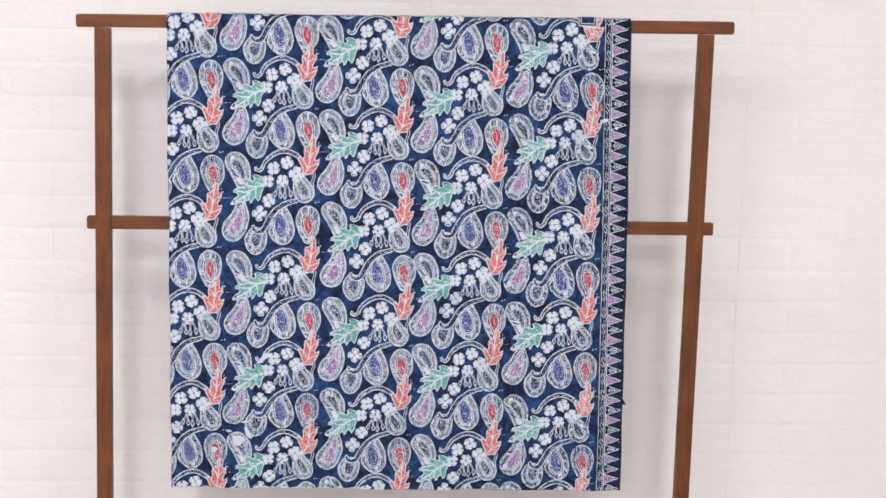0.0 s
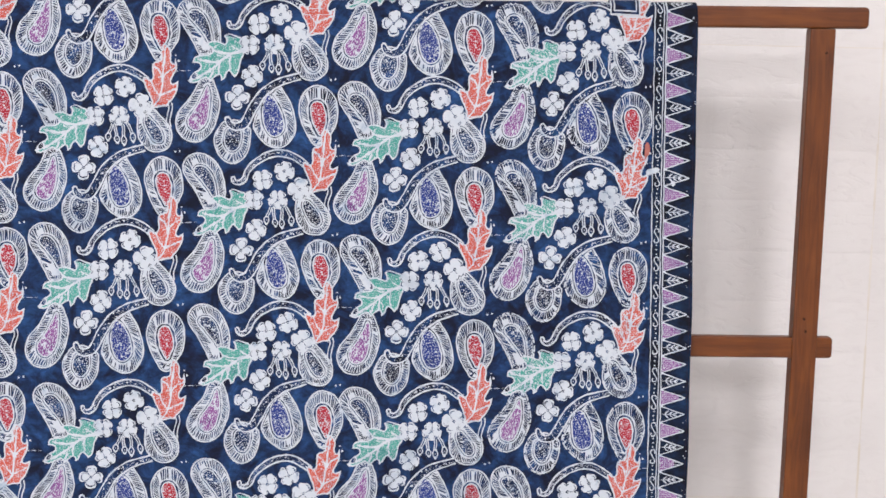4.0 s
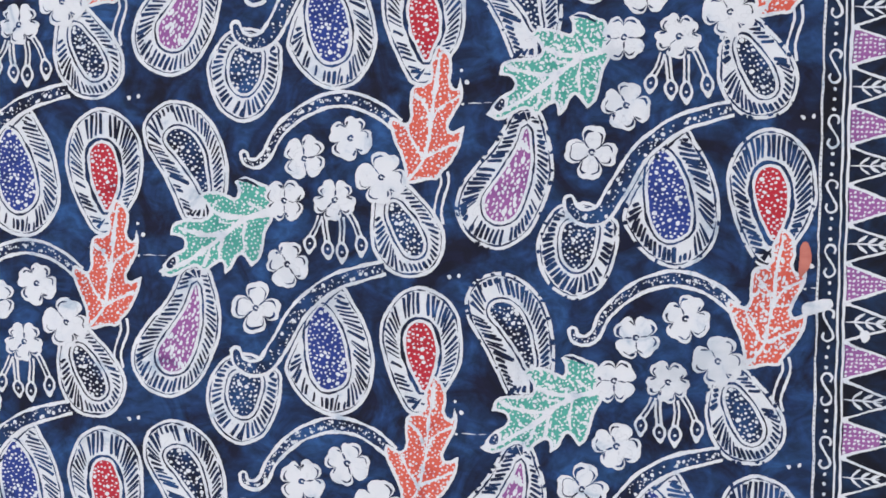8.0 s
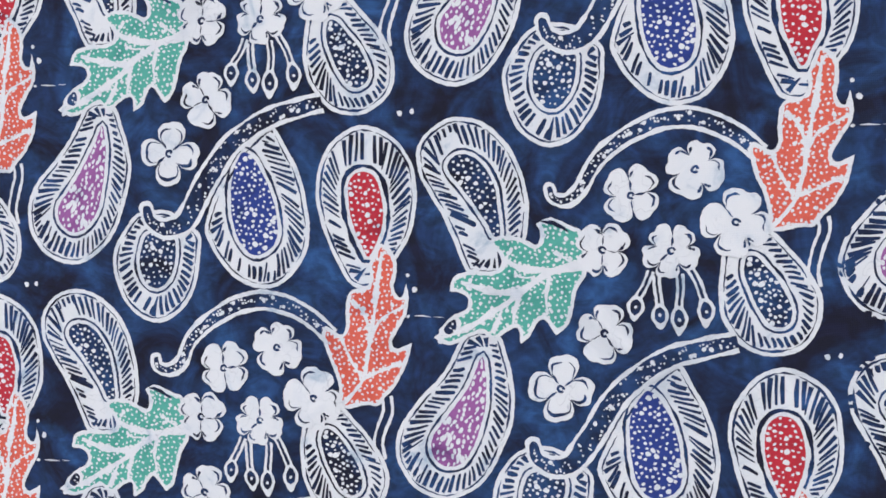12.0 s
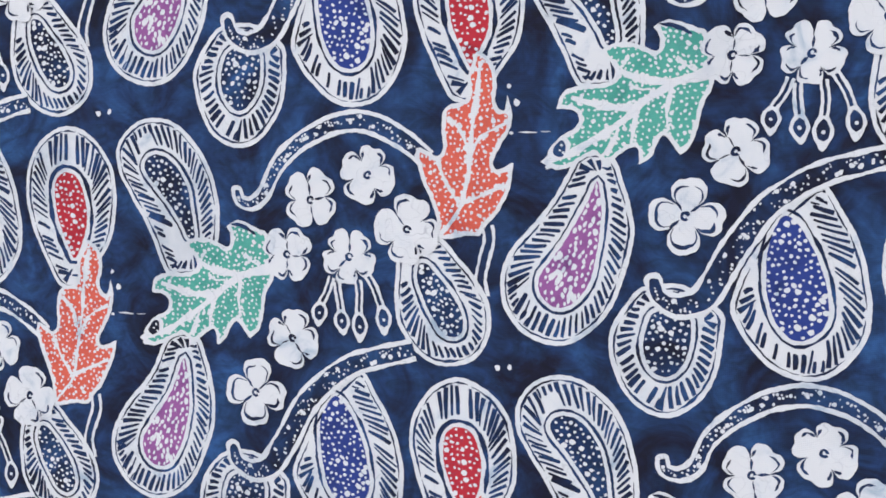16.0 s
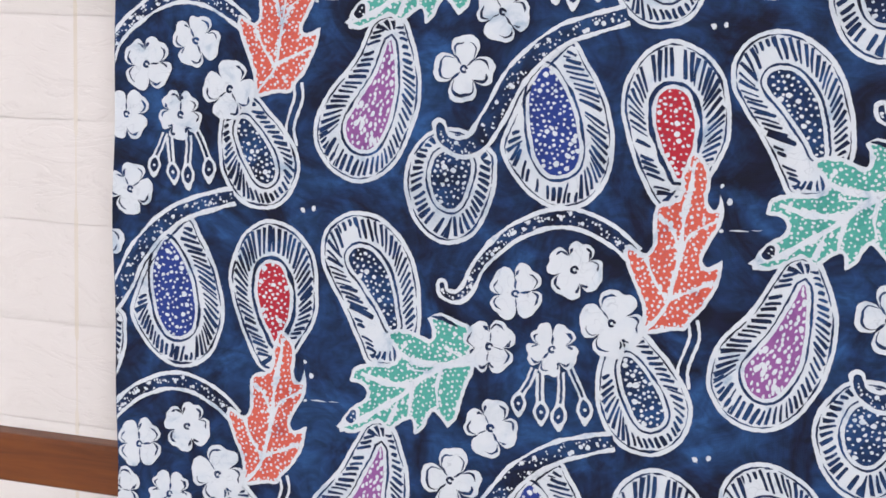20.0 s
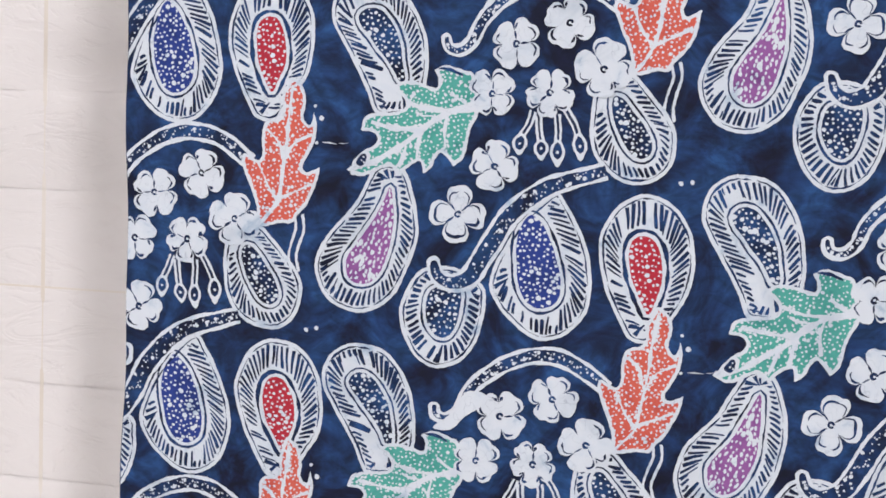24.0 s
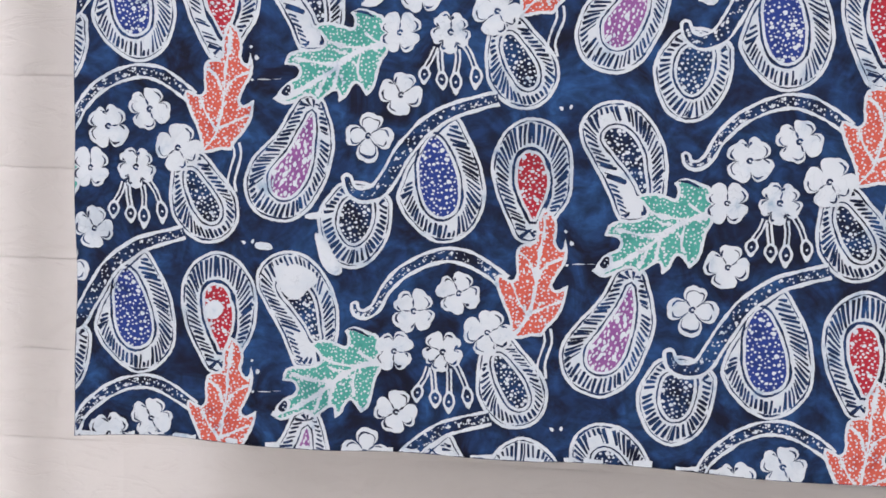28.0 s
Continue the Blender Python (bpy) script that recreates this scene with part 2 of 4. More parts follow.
tagged(part("wall_south", block(X0 - 0.15, X1 + 0.15, Y0 - 0.15, Y0, 0, CEILING), PAINT), "plain white painted rear wall of the studio", "wall", kind="structure")
wall_north = tagged(part("wall_north", block(X0 - 0.15, X1 + 0.15, WALL + 0.006, WALL + 0.16, 0, CEILING), FOAM), "white wall clad in embossed foam brick panels", "wall", kind="structure")

for px, py, watts in PANELS:
    light = empty("ceiling_light", px, py, CEILING)
    tagged(light, "white framed ceiling light panel, switched on", "ceiling light", "ceiling lights")
    for dx, dy, w, d in ((-0.32, 0, 0.04, 0.98), (0.32, 0, 0.04, 0.98), (0, -0.47, 0.6, 0.04), (0, 0.47, 0.6, 0.04)):
        part("frame", block(dx - w / 2, dx + w / 2, dy - d / 2, dy + d / 2, -0.06, 0, 0.004), ALU, light)
    part("diffuser", block(-0.299, 0.299, -0.449, 0.449, -0.035, -0.02), GLOW, light, "lit white diffuser")


# ---- foam bricks of the north wall ----
ROW, LONG, JOINT, GAP = 0.0805, 0.2633, 0.0005, 0.0022


def brick_mesh(seed, length):
    """A pillow-edged brick with an uneven face, its back on y = 0 and its face towards -y."""
    rnd = random.Random(seed)
    w, h = length, ROW - JOINT
    us = [0, 0.008 / w, 0.03 / w, 0.34, 0.68, 1 - 0.03 / w, 1 - 0.008 / w, 1]
    vs = [0, 0.0045 / h, 0.013 / h, 1 - 0.013 / h, 1 - 0.0045 / h, 1]
    long_way, up_way = (0.3, 0.75, 1, 1, 1, 1, 0.75, 0.3), (0.22, 0.68, 1, 1, 0.68, 0.22)
    nx, nz = len(us) - 1, len(vs) - 1
    verts, faces = [], []
    for v, up in zip(vs, up_way):
        for u, along in zip(us, long_way):
            lift = 0.0009 * up * along
            wob = 0.0
            if up == along == 1:
                lift += rnd.uniform(-0.0002, 0.0003)
                wob = rnd.uniform(-0.003, 0.003)
            elif 0 < up < 1:
                wob = rnd.uniform(-0.0012, 0.0012)
            verts.append(((u - 0.5) * w + (wob if 0 < u < 1 else 0), -lift, (v - 0.5) * h + wob * 0.6))
    for j in range(nz):
        for i in range(nx):
            a = j * (nx + 1) + i
            faces.append((a, a + 1, a + nx + 2, a + nx + 1))
    me = bpy.data.meshes.new("brick")
    me.from_pydata(verts, [], faces)
    me.polygons.foreach_set("use_smooth", [True] * len(me.polygons))
    me.materials.append(FOAM)
    return me


def build_bricks():
    """Running bond on panels three bricks wide; bricks that would cross a panel's edge are cut in two there."""
    meshes = [brick_mesh(k, LONG) for k in range(9)]
    halves = [brick_mesh(20 + k, LONG / 2 - GAP / 2) for k in range(5)]
    rest_v, rest_f = [], []
    rnd = random.Random(5)
    rows = int(CEILING / ROW)
    for r in range(-18, rows):
        z = ROW_Z + (r + 0.5) * ROW
        if z < 0.04 or z > CEILING - 0.04:
            continue
        shift = (r % 2) * LONG / 2
        for c in range(-14, 15):
            x = SEAM_X + shift + c * LONG
            if x < X0 + 0.12 or x > X1 - 0.12:
                continue
            if c % 3 == 0 and not shift:
                off = LONG / 4 + GAP / 4
                pieces = [(x - off, rnd.choice(halves)), (x + off, rnd.choice(halves))]
            else:
                pieces = [(x, rnd.choice(meshes))]
            for px, me in pieces:
                if -1.25 < px < 1.65 and 0.42 < z < 1.86 and not (-0.36 < px < 0.36 and 0.7 < z < 1.5):
                    ob = new("brick", me)
                    ob.parent = wall_north
                    ob.location = (px, WALL + 0.0055, z)
                else:
                    base = len(rest_v)
                    rest_v += [(p.co.x + px, p.co.y + WALL + 0.0055, p.co.z + z) for p in me.vertices]
                    rest_f += [[base + k for k in f.vertices] for f in me.polygons]
    ob = mesh_object("outer_bricks", rest_v, rest_f, FOAM, wall_north, "outer foam bricks of the same wall", smooth=True)
    ob["kind"] = "stuff"
    for k in range(-3, 4):
        x = SEAM_X + 3 * k * LONG
        if X0 + 0.1 < x < X1 - 0.1:
            part("panel_joint", block(x - 0.0017, x + 0.0017, WALL + 0.0052, WALL + 0.0058, 0.02, CEILING - 0.02), GLUE, wall_north, "yellowed joint between foam panels")
    for k in (-17, -8, 1, 10):
        z = ROW_Z + k * ROW
        part("panel_joint", block(X0 + 0.02, X1 - 0.02, WALL + 0.0051, WALL + 0.006, z - 0.0008, z + 0.0008), GLUE, wall_north, "yellowed joint between foam panels")


# ---- the wooden rack ----
def build_rack():
    rack = empty("clothes_rack", 0, 0, 0)
    tagged(rack, "brown stained wooden display rack with two rails, standing before the wall", "rack")
    y0, y1 = 0.0052, 0.0302

    def bar(name, bm, upright, parent=rack, label=""):
        ob = part(name, bm, WOOD, parent, label, smooth=False)
        ob["upright"] = float(upright)
        return ob

    top = bar("top_rail", block(RAIL_L, RAIL_R, y0, y1, RAIL_BOT, RAIL_TOP, 0.004, 4, 0.006), 0)
    low = bar("lower_rail", block(LOW_L, LOW_R, y0 + 0.004, y1 - 0.004, LOW_BOT, LOW_TOP, 0.0025, 3, 0.005), 0)
    for ob, slope in ((top, RAIL_SLOPE), (low, LOW_SLOPE)):
        for v in ob.data.vertices:
            v.co.z += slope * v.co.x
    for x, tilt in POSTS:
        bm = block(-POST_W / 2, POST_W / 2, y0 + 0.0005, y1 - 0.0005, 0.0, RAIL_BOT, 0.0022)
        post = bar("post", bm, 1)
        for v in post.data.vertices:
            if v.co.z > 1.0:
                v.co.z += RAIL_SLOPE * x - 0.0004
        post.matrix_basis = Matrix.Translation((x, 0, 0))
        for v in post.data.vertices:
            v.co.x += tilt * (v.co.z - RAIL_BOT)
        for sx, sz in ((0.006, RAIL_BOT - 0.026), (-0.003, LOW_TOP + 0.03), (0.0, LOW_TOP + 0.012)):
            bm = bmesh.new()
            bmesh.ops.create_cone(bm, cap_ends=True, segments=12, radius1=0.0022, radius2=0.0018, depth=0.002)
            plug = part("plug", bm, SCREW, post, "dark nail hole")
            plug.matrix_basis = Matrix.Translation((sx + tilt * (sz - RAIL_BOT), y0 + 0.0003, sz)) @ Matrix.Rotation(math.pi / 2, 4, "X")
    return rack


# ---- the cloth as a surface over the top rail ----
ARC_Z, ARC_Y, ARC_R = RAIL_TOP - 0.0135, 0.0177, 0.0175
BACK_Z = 0.71


def left_edge(z):
    return np.interp(z, LEFT[0], LEFT[1]) + 0.0012 * np.sin(z * 23.0) + 0.0006 * np.sin(z * 61.0 + 1)


def right_edge(z):
    return np.interp(z, RIGHT[0], RIGHT[1]) + 0.0007 * np.sin(z * 31.0 + 2)


def bottom_edge(x):
    return np.interp(x, BOTTOM[0], BOTTOM[1]) + 0.0012 * np.sin(x * 37.0)


def ripple(x, z):
    """Soft hanging folds, stronger towards the hem."""
    d = np.clip((ARC_Z + RAIL_SLOPE * x - z) / 1.07, 0, 1)
    f = 0.0020 * d * np.sin(5.2 * x + 0.7 * z + 0.4) + 0.0019 * d * np.sin(13.0 * x - 2.1 * z) + 0.0009 * np.sqrt(d) * np.sin(31.0 * x + 3.0 * np.sin(4 * z))
    f = f + 0.0009 * d * np.sin(23.0 * x - 7.0 * z + 1.0 + np.sin(9 * z)) + 0.00045 * np.sqrt(d) * np.sin(64.0 * x + 4.0 * np.sin(5 * z + 3 * x)) * np.sin(6 * z + 2)
    return -0.0004 + f - 0.0022 * d


def drape(x, z, off):
    """World places of cloth points; z runs on over the rail as length; off: metres off the surface."""
    x, z, off = np.broadcast_arrays(np.asarray(x, float), np.asarray(z, float), np.asarray(off, float))
    arc_z = ARC_Z + RAIL_SLOPE * x
    a = np.clip((z - arc_z) / ARC_R, 0, math.pi)
    past = np.maximum(z - arc_z - math.pi * ARC_R, 0)
    r = ARC_R + off
    y = np.where(z <= arc_z, ARC_Y - r + ripple(x, z), ARC_Y - r * np.cos(a) - 0.0004 * np.cos(a))
    h = np.where(z <= arc_z, z, arc_z + r * np.sin(a) - past)
    return np.stack([x, y, h], -1)


def build_cloth():
    n_s = 150
    s = np.linspace(0, 1, n_s + 1)
    front = np.linspace(0, 1, 170)
    over = ARC_Z + np.linspace(0.02, 1, 24) * math.pi * ARC_R
    back = ARC_Z + math.pi * ARC_R + np.r_[np.linspace(0.01, 0.94, 36), np.linspace(0.955, 1, 8)] * (ARC_Z - BACK_Z)
    rows = []
    x_mid = np.interp(s, (0, 1), (LEFT[1][0], RIGHT[1][0]))
    for f in front:
        z0 = bottom_edge(x_mid)
        z = z0 + f * (ARC_Z + RAIL_SLOPE * x_mid - z0)
        x = left_edge(z) + s * (right_edge(z) - left_edge(z))
        rows.append(drape(x, z, 0.0))
    for z in np.concatenate([over, back]):
        zz = z + RAIL_SLOPE * x_mid
        w = max(0.0, z - back[0]) / (ARC_Z - BACK_Z)
        x = LEFT[1][-1] + 0.004 * w + s * (RIGHT[1][-1] - LEFT[1][-1] + 0.017 * w + 0.017 * max(0.0, (w - 0.965) / 0.035))
        p = drape(x, zz, 0.0)
        p[:, 2] -= 0.035 * w * (s - 0.97)
        p[:, 1] += 0.003 * w * np.sin(9 * s)
        rows.append(p)
    verts = np.concatenate(rows)
    k = n_s + 1
    a = (np.arange(len(rows) - 1)[:, None] * k + np.arange(n_s)[None]).ravel()
    faces = np.stack([a, a + 1, a + k + 1, a + k], 1)
    cloth = mesh_object("batik_cloth", verts.tolist(), faces.tolist(), DYE, smooth=True)
    tagged(cloth, "navy batik cloth with paisleys and leaves, hung over the wooden rack", "cloth")
    thick = cloth.modifiers.new("thickness", "SOLIDIFY")
    thick.thickness, thick.offset = 0.0005, -1.0
    return cloth


# ---- flat printed shapes, in millimetres from the stamp's own mark ----
class Sheet:
    def __init__(self):
        self.v, self.f, self.m, self.mats, self.count = [], [], [], [], 0

    def add(self, pts, tris, mat, layer):
        if mat not in self.mats:
            self.mats.append(mat)
        b = len(self.v)
        self.count += 1
        layer = layer + 0.04 * (self.count % 17)
        self.v += [(x, y, layer) for x, y in pts]
        self.f += [(a + b, c + b, d + b) for a, c, d in tris]
        self.m += [self.mats.index(mat)] * len(tris)

    def strip(self, one, two, mat, layer, closed=False):
        n = len(one)
        tris = []
        for i in range(n if closed else n - 1):
            j = (i + 1) % n
            tris += [(i, j, n + j), (i, n + j, n + i)]
        self.add(list(one) + list(two), tris, mat, layer)

    def fill(self, poly, mat, layer, step=6.0):
        pts = [Vector(p) for p in poly]
        xs, ys = [p[0] for p in poly], [p[1] for p in poly]
        inner = []
        y = min(ys) + step * 0.5
        while y < max(ys):
            x = min(xs) + step * 0.5
            while x < max(xs):
                if inside((x, y), poly) and min((x - p[0]) ** 2 + (y - p[1]) ** 2 for p in poly) > (0.4 * step) ** 2:
                    inner.append(Vector((x, y)))
                x += step
            y += step
        n = len(pts)
        co, _, tri, *_ = delaunay_2d_cdt(pts + inner, [(i, (i + 1) % n) for i in range(n)], [list(range(n))], 1, 1e-4)
        self.add([(p.x, p.y) for p in co], [tuple(t) for t in tri if len(t) == 3], mat, layer)

    def dot(self, x, y, r, mat, layer, rnd, long=1.0, turn=0.0, sides=7):
        c, s = math.cos(turn), math.sin(turn)
        ring = []
        for k in range(sides):
            a = 2 * math.pi * k / sides
            q = r * rnd.uniform(0.78, 1.2)
            u, w = q * long * math.cos(a), q * math.sin(a)
            ring.append((x + u * c - w * s, y + u * s + w * c))
        self.add(ring, [(0, k, k + 1) for k in range(1, sides - 1)], mat, layer)

    def band(self, line, width, mat, layer, closed=False, wob=0.12, rnd=None, taper=False):
        rnd = rnd or random.Random(1)
        nr = normals(line, closed)
        one, two = [], []
        n = len(line)
        raw = [rnd.uniform(-1, 1) for _ in range(n + 4)]
        for i, (p, q) in enumerate(zip(line, nr)):
            h = width / 2 * (1 + wob * (raw[i] + 2 * raw[i + 1] + 3 * raw[i + 2] + 2 * raw[i + 3] + raw[i + 4]) / 5)
            if taper:
                h *= min(1, 0.25 + 3 * min(i, n - 1 - i) / n)
            one.append((p[0] + q[0] * h, p[1] + q[1] * h))
            two.append((p[0] - q[0] * h, p[1] - q[1] * h))
        self.strip(one, two, mat, layer, closed)


def inside(p, poly):
    x, y = p
    hit = False
    for (x0, y0), (x1, y1) in zip(poly, poly[1:] + poly[:1]):
        if (y0 > y) != (y1 > y) and x < (x1 - x0) * (y - y0) / (y1 - y0) + x0:
            hit = not hit
    return hit


def normals(line, closed=False):
    n, out = len(line), []
    for i in range(n):
        a = line[i - 1] if (i or closed) else line[0]
        b = line[(i + 1) % n] if (i < n - 1 or closed) else line[-1]
        dx, dy = b[0] - a[0], b[1] - a[1]
        d = math.hypot(dx, dy) or 1.0
        out.append((-dy / d, dx / d))
    return out


def resample(line, step, closed=False):
    pts = np.array(list(line) + ([line[0]] if closed else []), float)
    d = np.r_[0, np.cumsum(np.hypot(*np.diff(pts, axis=0).T))]
    n = max(6, int(round(d[-1] / step)))
    t = np.linspace(0, d[-1], n + 1)
    out = np.stack([np.interp(t, d, pts[:, 0]), np.interp(t, d, pts[:, 1])], 1)
    return [tuple(p) for p in (out[:-1] if closed else out)]


def spline(pts, step=1.5, closed=False, sharp=()):
    """A smooth curve through the points; sharp: the numbers of those that stay pointed."""
    p = [np.array(q, float) for q in pts]
    n, out = len(p), []
    for i in range(n if closed else n - 1):
        a, b = p[i], p[(i + 1) % n]
        before = p[i - 1] if (i or closed) else a
        after = p[(i + 2) % n] if (i + 2 < n or closed) else b
        ta = (b - a) * 0.7 if i in sharp else (b - before) / 2
        tb = (b - a) * 0.7 if (i + 1) % n in sharp else (after - a) / 2
        for t in np.linspace(0, 1, 9)[:-1]:
            h = (2 * t**3 - 3 * t**2 + 1, t**3 - 2 * t**2 + t, -2 * t**3 + 3 * t**2, t**3 - t**2)
            out.append(tuple(h[0] * a + h[1] * ta + h[2] * b + h[3] * tb))
    if not closed:
        out.append(tuple(p[-1]))
    return resample(out, step, closed)


def outline(points, step, sharp=()):
    """A closed smooth outline, counter-clockwise."""
    edge = spline(points, step, True, sharp)
    if sum(a[0] * b[1] - b[0] * a[1] for a, b in zip(edge, edge[1:] + edge[:1])) < 0:
        edge = edge[::-1]
    return edge


def inset(poly, d):
    """Moves a round outline, counter-clockwise, inwards."""
    return [(p[0] + q[0] * d, p[1] + q[1] * d) for p, q in zip(poly, normals(poly, True))]


def scatter(poly, gap, rnd, tries=900):
    xs, ys = [p[0] for p in poly], [p[1] for p in poly]
    got = []
    for _ in range(tries):
        q = (rnd.uniform(min(xs), max(xs)), rnd.uniform(min(ys), max(ys)))
        if inside(q, poly) and all((q[0] - g[0]) ** 2 + (q[1] - g[1]) ** 2 > gap * gap for g in got):
            got.append(q)
    return got


def paisley(outer, core, axis, dye, seed, slant, streak=(1.0, 0.0), halo=1.1, reach=10.0, worn=1.0, pitch=3.1, wide=19.0):
    rnd = random.Random(seed)
    s = Sheet()
    rim, heart = outline(outer, 1.6), outline(core, 1.6)
    s.fill(rim, WHITE, 1)
    # broken dark line inside the rim
    line = inset(rim, 2.55)
    n = len(line)
    i = 0
    while i < n:
        run = rnd.randint(9, 24)
        seg = [line[(i + k) % n] for k in range(min(run, n - i) + 1)]
        if len(seg) > 3:
            s.band(seg, worn * rnd.uniform(0.75, 1.2), DYE, 2, wob=0.5, rnd=rnd, taper=True)
        i += run + rnd.randint(0, 3)
    # hatching between rim and heart, evenly set along the middle of the ring
    fine = resample(rim, 0.8, True)
    nr = normals(fine, True)
    hc, edge_pts = np.array(heart), np.array(fine)
    spots = []
    for p, q in zip(fine, nr):
        d = np.hypot(*(hc - p).T).min()
        hi = min(d - 4.1 - halo, 3.8 + reach)
        hi = hi if d < wide else min(hi, 8.0)
        while hi > 5.0 and np.hypot(*(edge_pts - (p[0] + q[0] * hi, p[1] + q[1] * hi)).T).min() < 0.86 * hi:
            hi -= 1.0
        spots.append((p, q, 3.8, hi))
    axis = math.radians(axis)
    run, last, ends = 0.0, None, []
    for p, q, lo, hi in spots:
        mid = (p[0] + q[0] * (lo + hi) / 2, p[1] + q[1] * (lo + hi) / 2)
        run += math.hypot(mid[0] - last[0], mid[1] - last[1]) if last else 9.0
        last = mid
        if run < pitch:
            continue
        run = rnd.uniform(-0.35, 0.35)
        tilt = slant * math.sin(axis - math.atan2(q[1], q[0])) + rnd.uniform(-0.08, 0.08)
        a0, b0 = lo + rnd.uniform(-0.5, 0.7), hi + rnd.uniform(-0.9, 0.5)
        span = b0 - a0
        ends.append((span, (p[0] + q[0] * a0 - q[1] * tilt * span / 2, p[1] + q[1] * a0 + q[0] * tilt * span / 2),
                     (p[0] + q[0] * b0 + q[1] * tilt * span / 2, p[1] + q[1] * b0 - q[0] * tilt * span / 2)))
    for k, (span, a, b) in enumerate(ends):
        if span < 1.8 or rnd.random() < 0.04:
            continue
        _, na, nb = ends[(k + 1) % len(ends)]
        dx, dy = b[0] - a[0], b[1] - a[1]
        L = math.hypot(dx, dy)
        nx, ny = -dy / L, dx / L
        fat = worn * rnd.uniform(0.23, 0.35)
        w0 = fat * min(4.6, abs((na[0] - a[0]) * nx + (na[1] - a[1]) * ny))
        w1 = fat * 0.9 * min(4.6, abs((nb[0] - b[0]) * nx + (nb[1] - b[1]) * ny))
        w0, w1 = max(0.45, w0), max(0.35, w1)
        mid = ((a[0] + b[0]) / 2 + nx * rnd.uniform(-0.3, 0.3), (a[1] + b[1]) / 2 + ny * rnd.uniform(-0.3, 0.3))
        wm = (w0 + w1) / 2 * rnd.uniform(1.0, 1.3)
        ring = [(a[0] + nx * w0, a[1] + ny * w0), (mid[0] + nx * wm, mid[1] + ny * wm), (b[0] + nx * w1, b[1] + ny * w1),
                (b[0] + dx / L * 0.5, b[1] + dy / L * 0.5), (b[0] - nx * w1, b[1] - ny * w1), (mid[0] - nx * wm, mid[1] - ny * wm), (a[0] - nx * w0, a[1] - ny * w0)]
        s.add(ring, [(0, 1, 5), (0, 5, 6), (1, 2, 4), (1, 4, 5), (2, 3, 4)], DYE, 2)
    if worn > 1.2:
        for p, q in list(zip(fine, nr))[::5]:
            if rnd.random() < 0.3:
                k = rnd.uniform(-0.6, 2.2)
                s.dot(p[0] + q[0] * k, p[1] + q[1] * k, rnd.uniform(0.8, 1.7), DYE, 3, rnd, rnd.uniform(1, 1.8), rnd.uniform(0, 3))
    # dark line and white rim round the heart
    s.band(inset(heart, -2.0 - halo / 2), halo, DYE, 2, True, 0.5, rnd)
    s.fill(heart, dye, 2, 7.0)
    for x, y in scatter(inset(heart, 0.7), 2.4, rnd):
        big = rnd.random() < 0.17
        s.dot(x, y, rnd.uniform(1.0, 1.6) if big else rnd.uniform(0.5, 0.92), WHITE, 3, rnd, streak[0] * rnd.uniform(1, 1.3), streak[1] + rnd.uniform(-0.4, 0.4))
    return s


def leaf(points, sharp, veins, dye, seed, worn):
    rnd = random.Random(seed)
    s = Sheet()
    edge = outline(points, 1.3, sharp)
    s.fill(edge, WHITE, 5, 5.0)
    rim = np.array(edge)
    field = [p for p in inset(edge, 2.1) if np.hypot(*(rim - p).T).min() > 1.8]
    wave = [rnd.uniform(-0.5, 0.5) for _ in field]
    field = [(p[0] + a, p[1] + b) for p, a, b in zip(field, wave, wave[5:] + wave[:5])]
    s.fill(resample(field, 1.3, True), dye, 6, 5.0)
    for width, line in veins:
        curve = spline(line, 1.6)
        s.band(curve, width * 0.92, WHITE, 7.2, False, 0.5, rnd)
    for x, y in scatter(field, 2.1, rnd, 2600):
        big = rnd.random() < (0.25 if worn > 1.2 else 0.07)
        s.dot(x, y, rnd.uniform(0.9, 1.3) if big else rnd.uniform(0.45, 0.8), WHITE, 7.2, rnd, rnd.uniform(1, 2.2 if worn > 1.2 else 1.35), rnd.uniform(0, 3))
    # frayed edges of the veins, where the wax ran
    for width, line in veins:
        curve = spline(line, 2.2)
        for (x, y), (nx, ny) in zip(curve, normals(curve)):
            if rnd.random() < 0.4:
                k = rnd.choice((-1, 1)) * width * 0.6
                s.dot(x + nx * k, y + ny * k, rnd.uniform(0.5, 1.1), WHITE, 7.2, rnd, 1.3, rnd.uniform(0, 3))
    return s


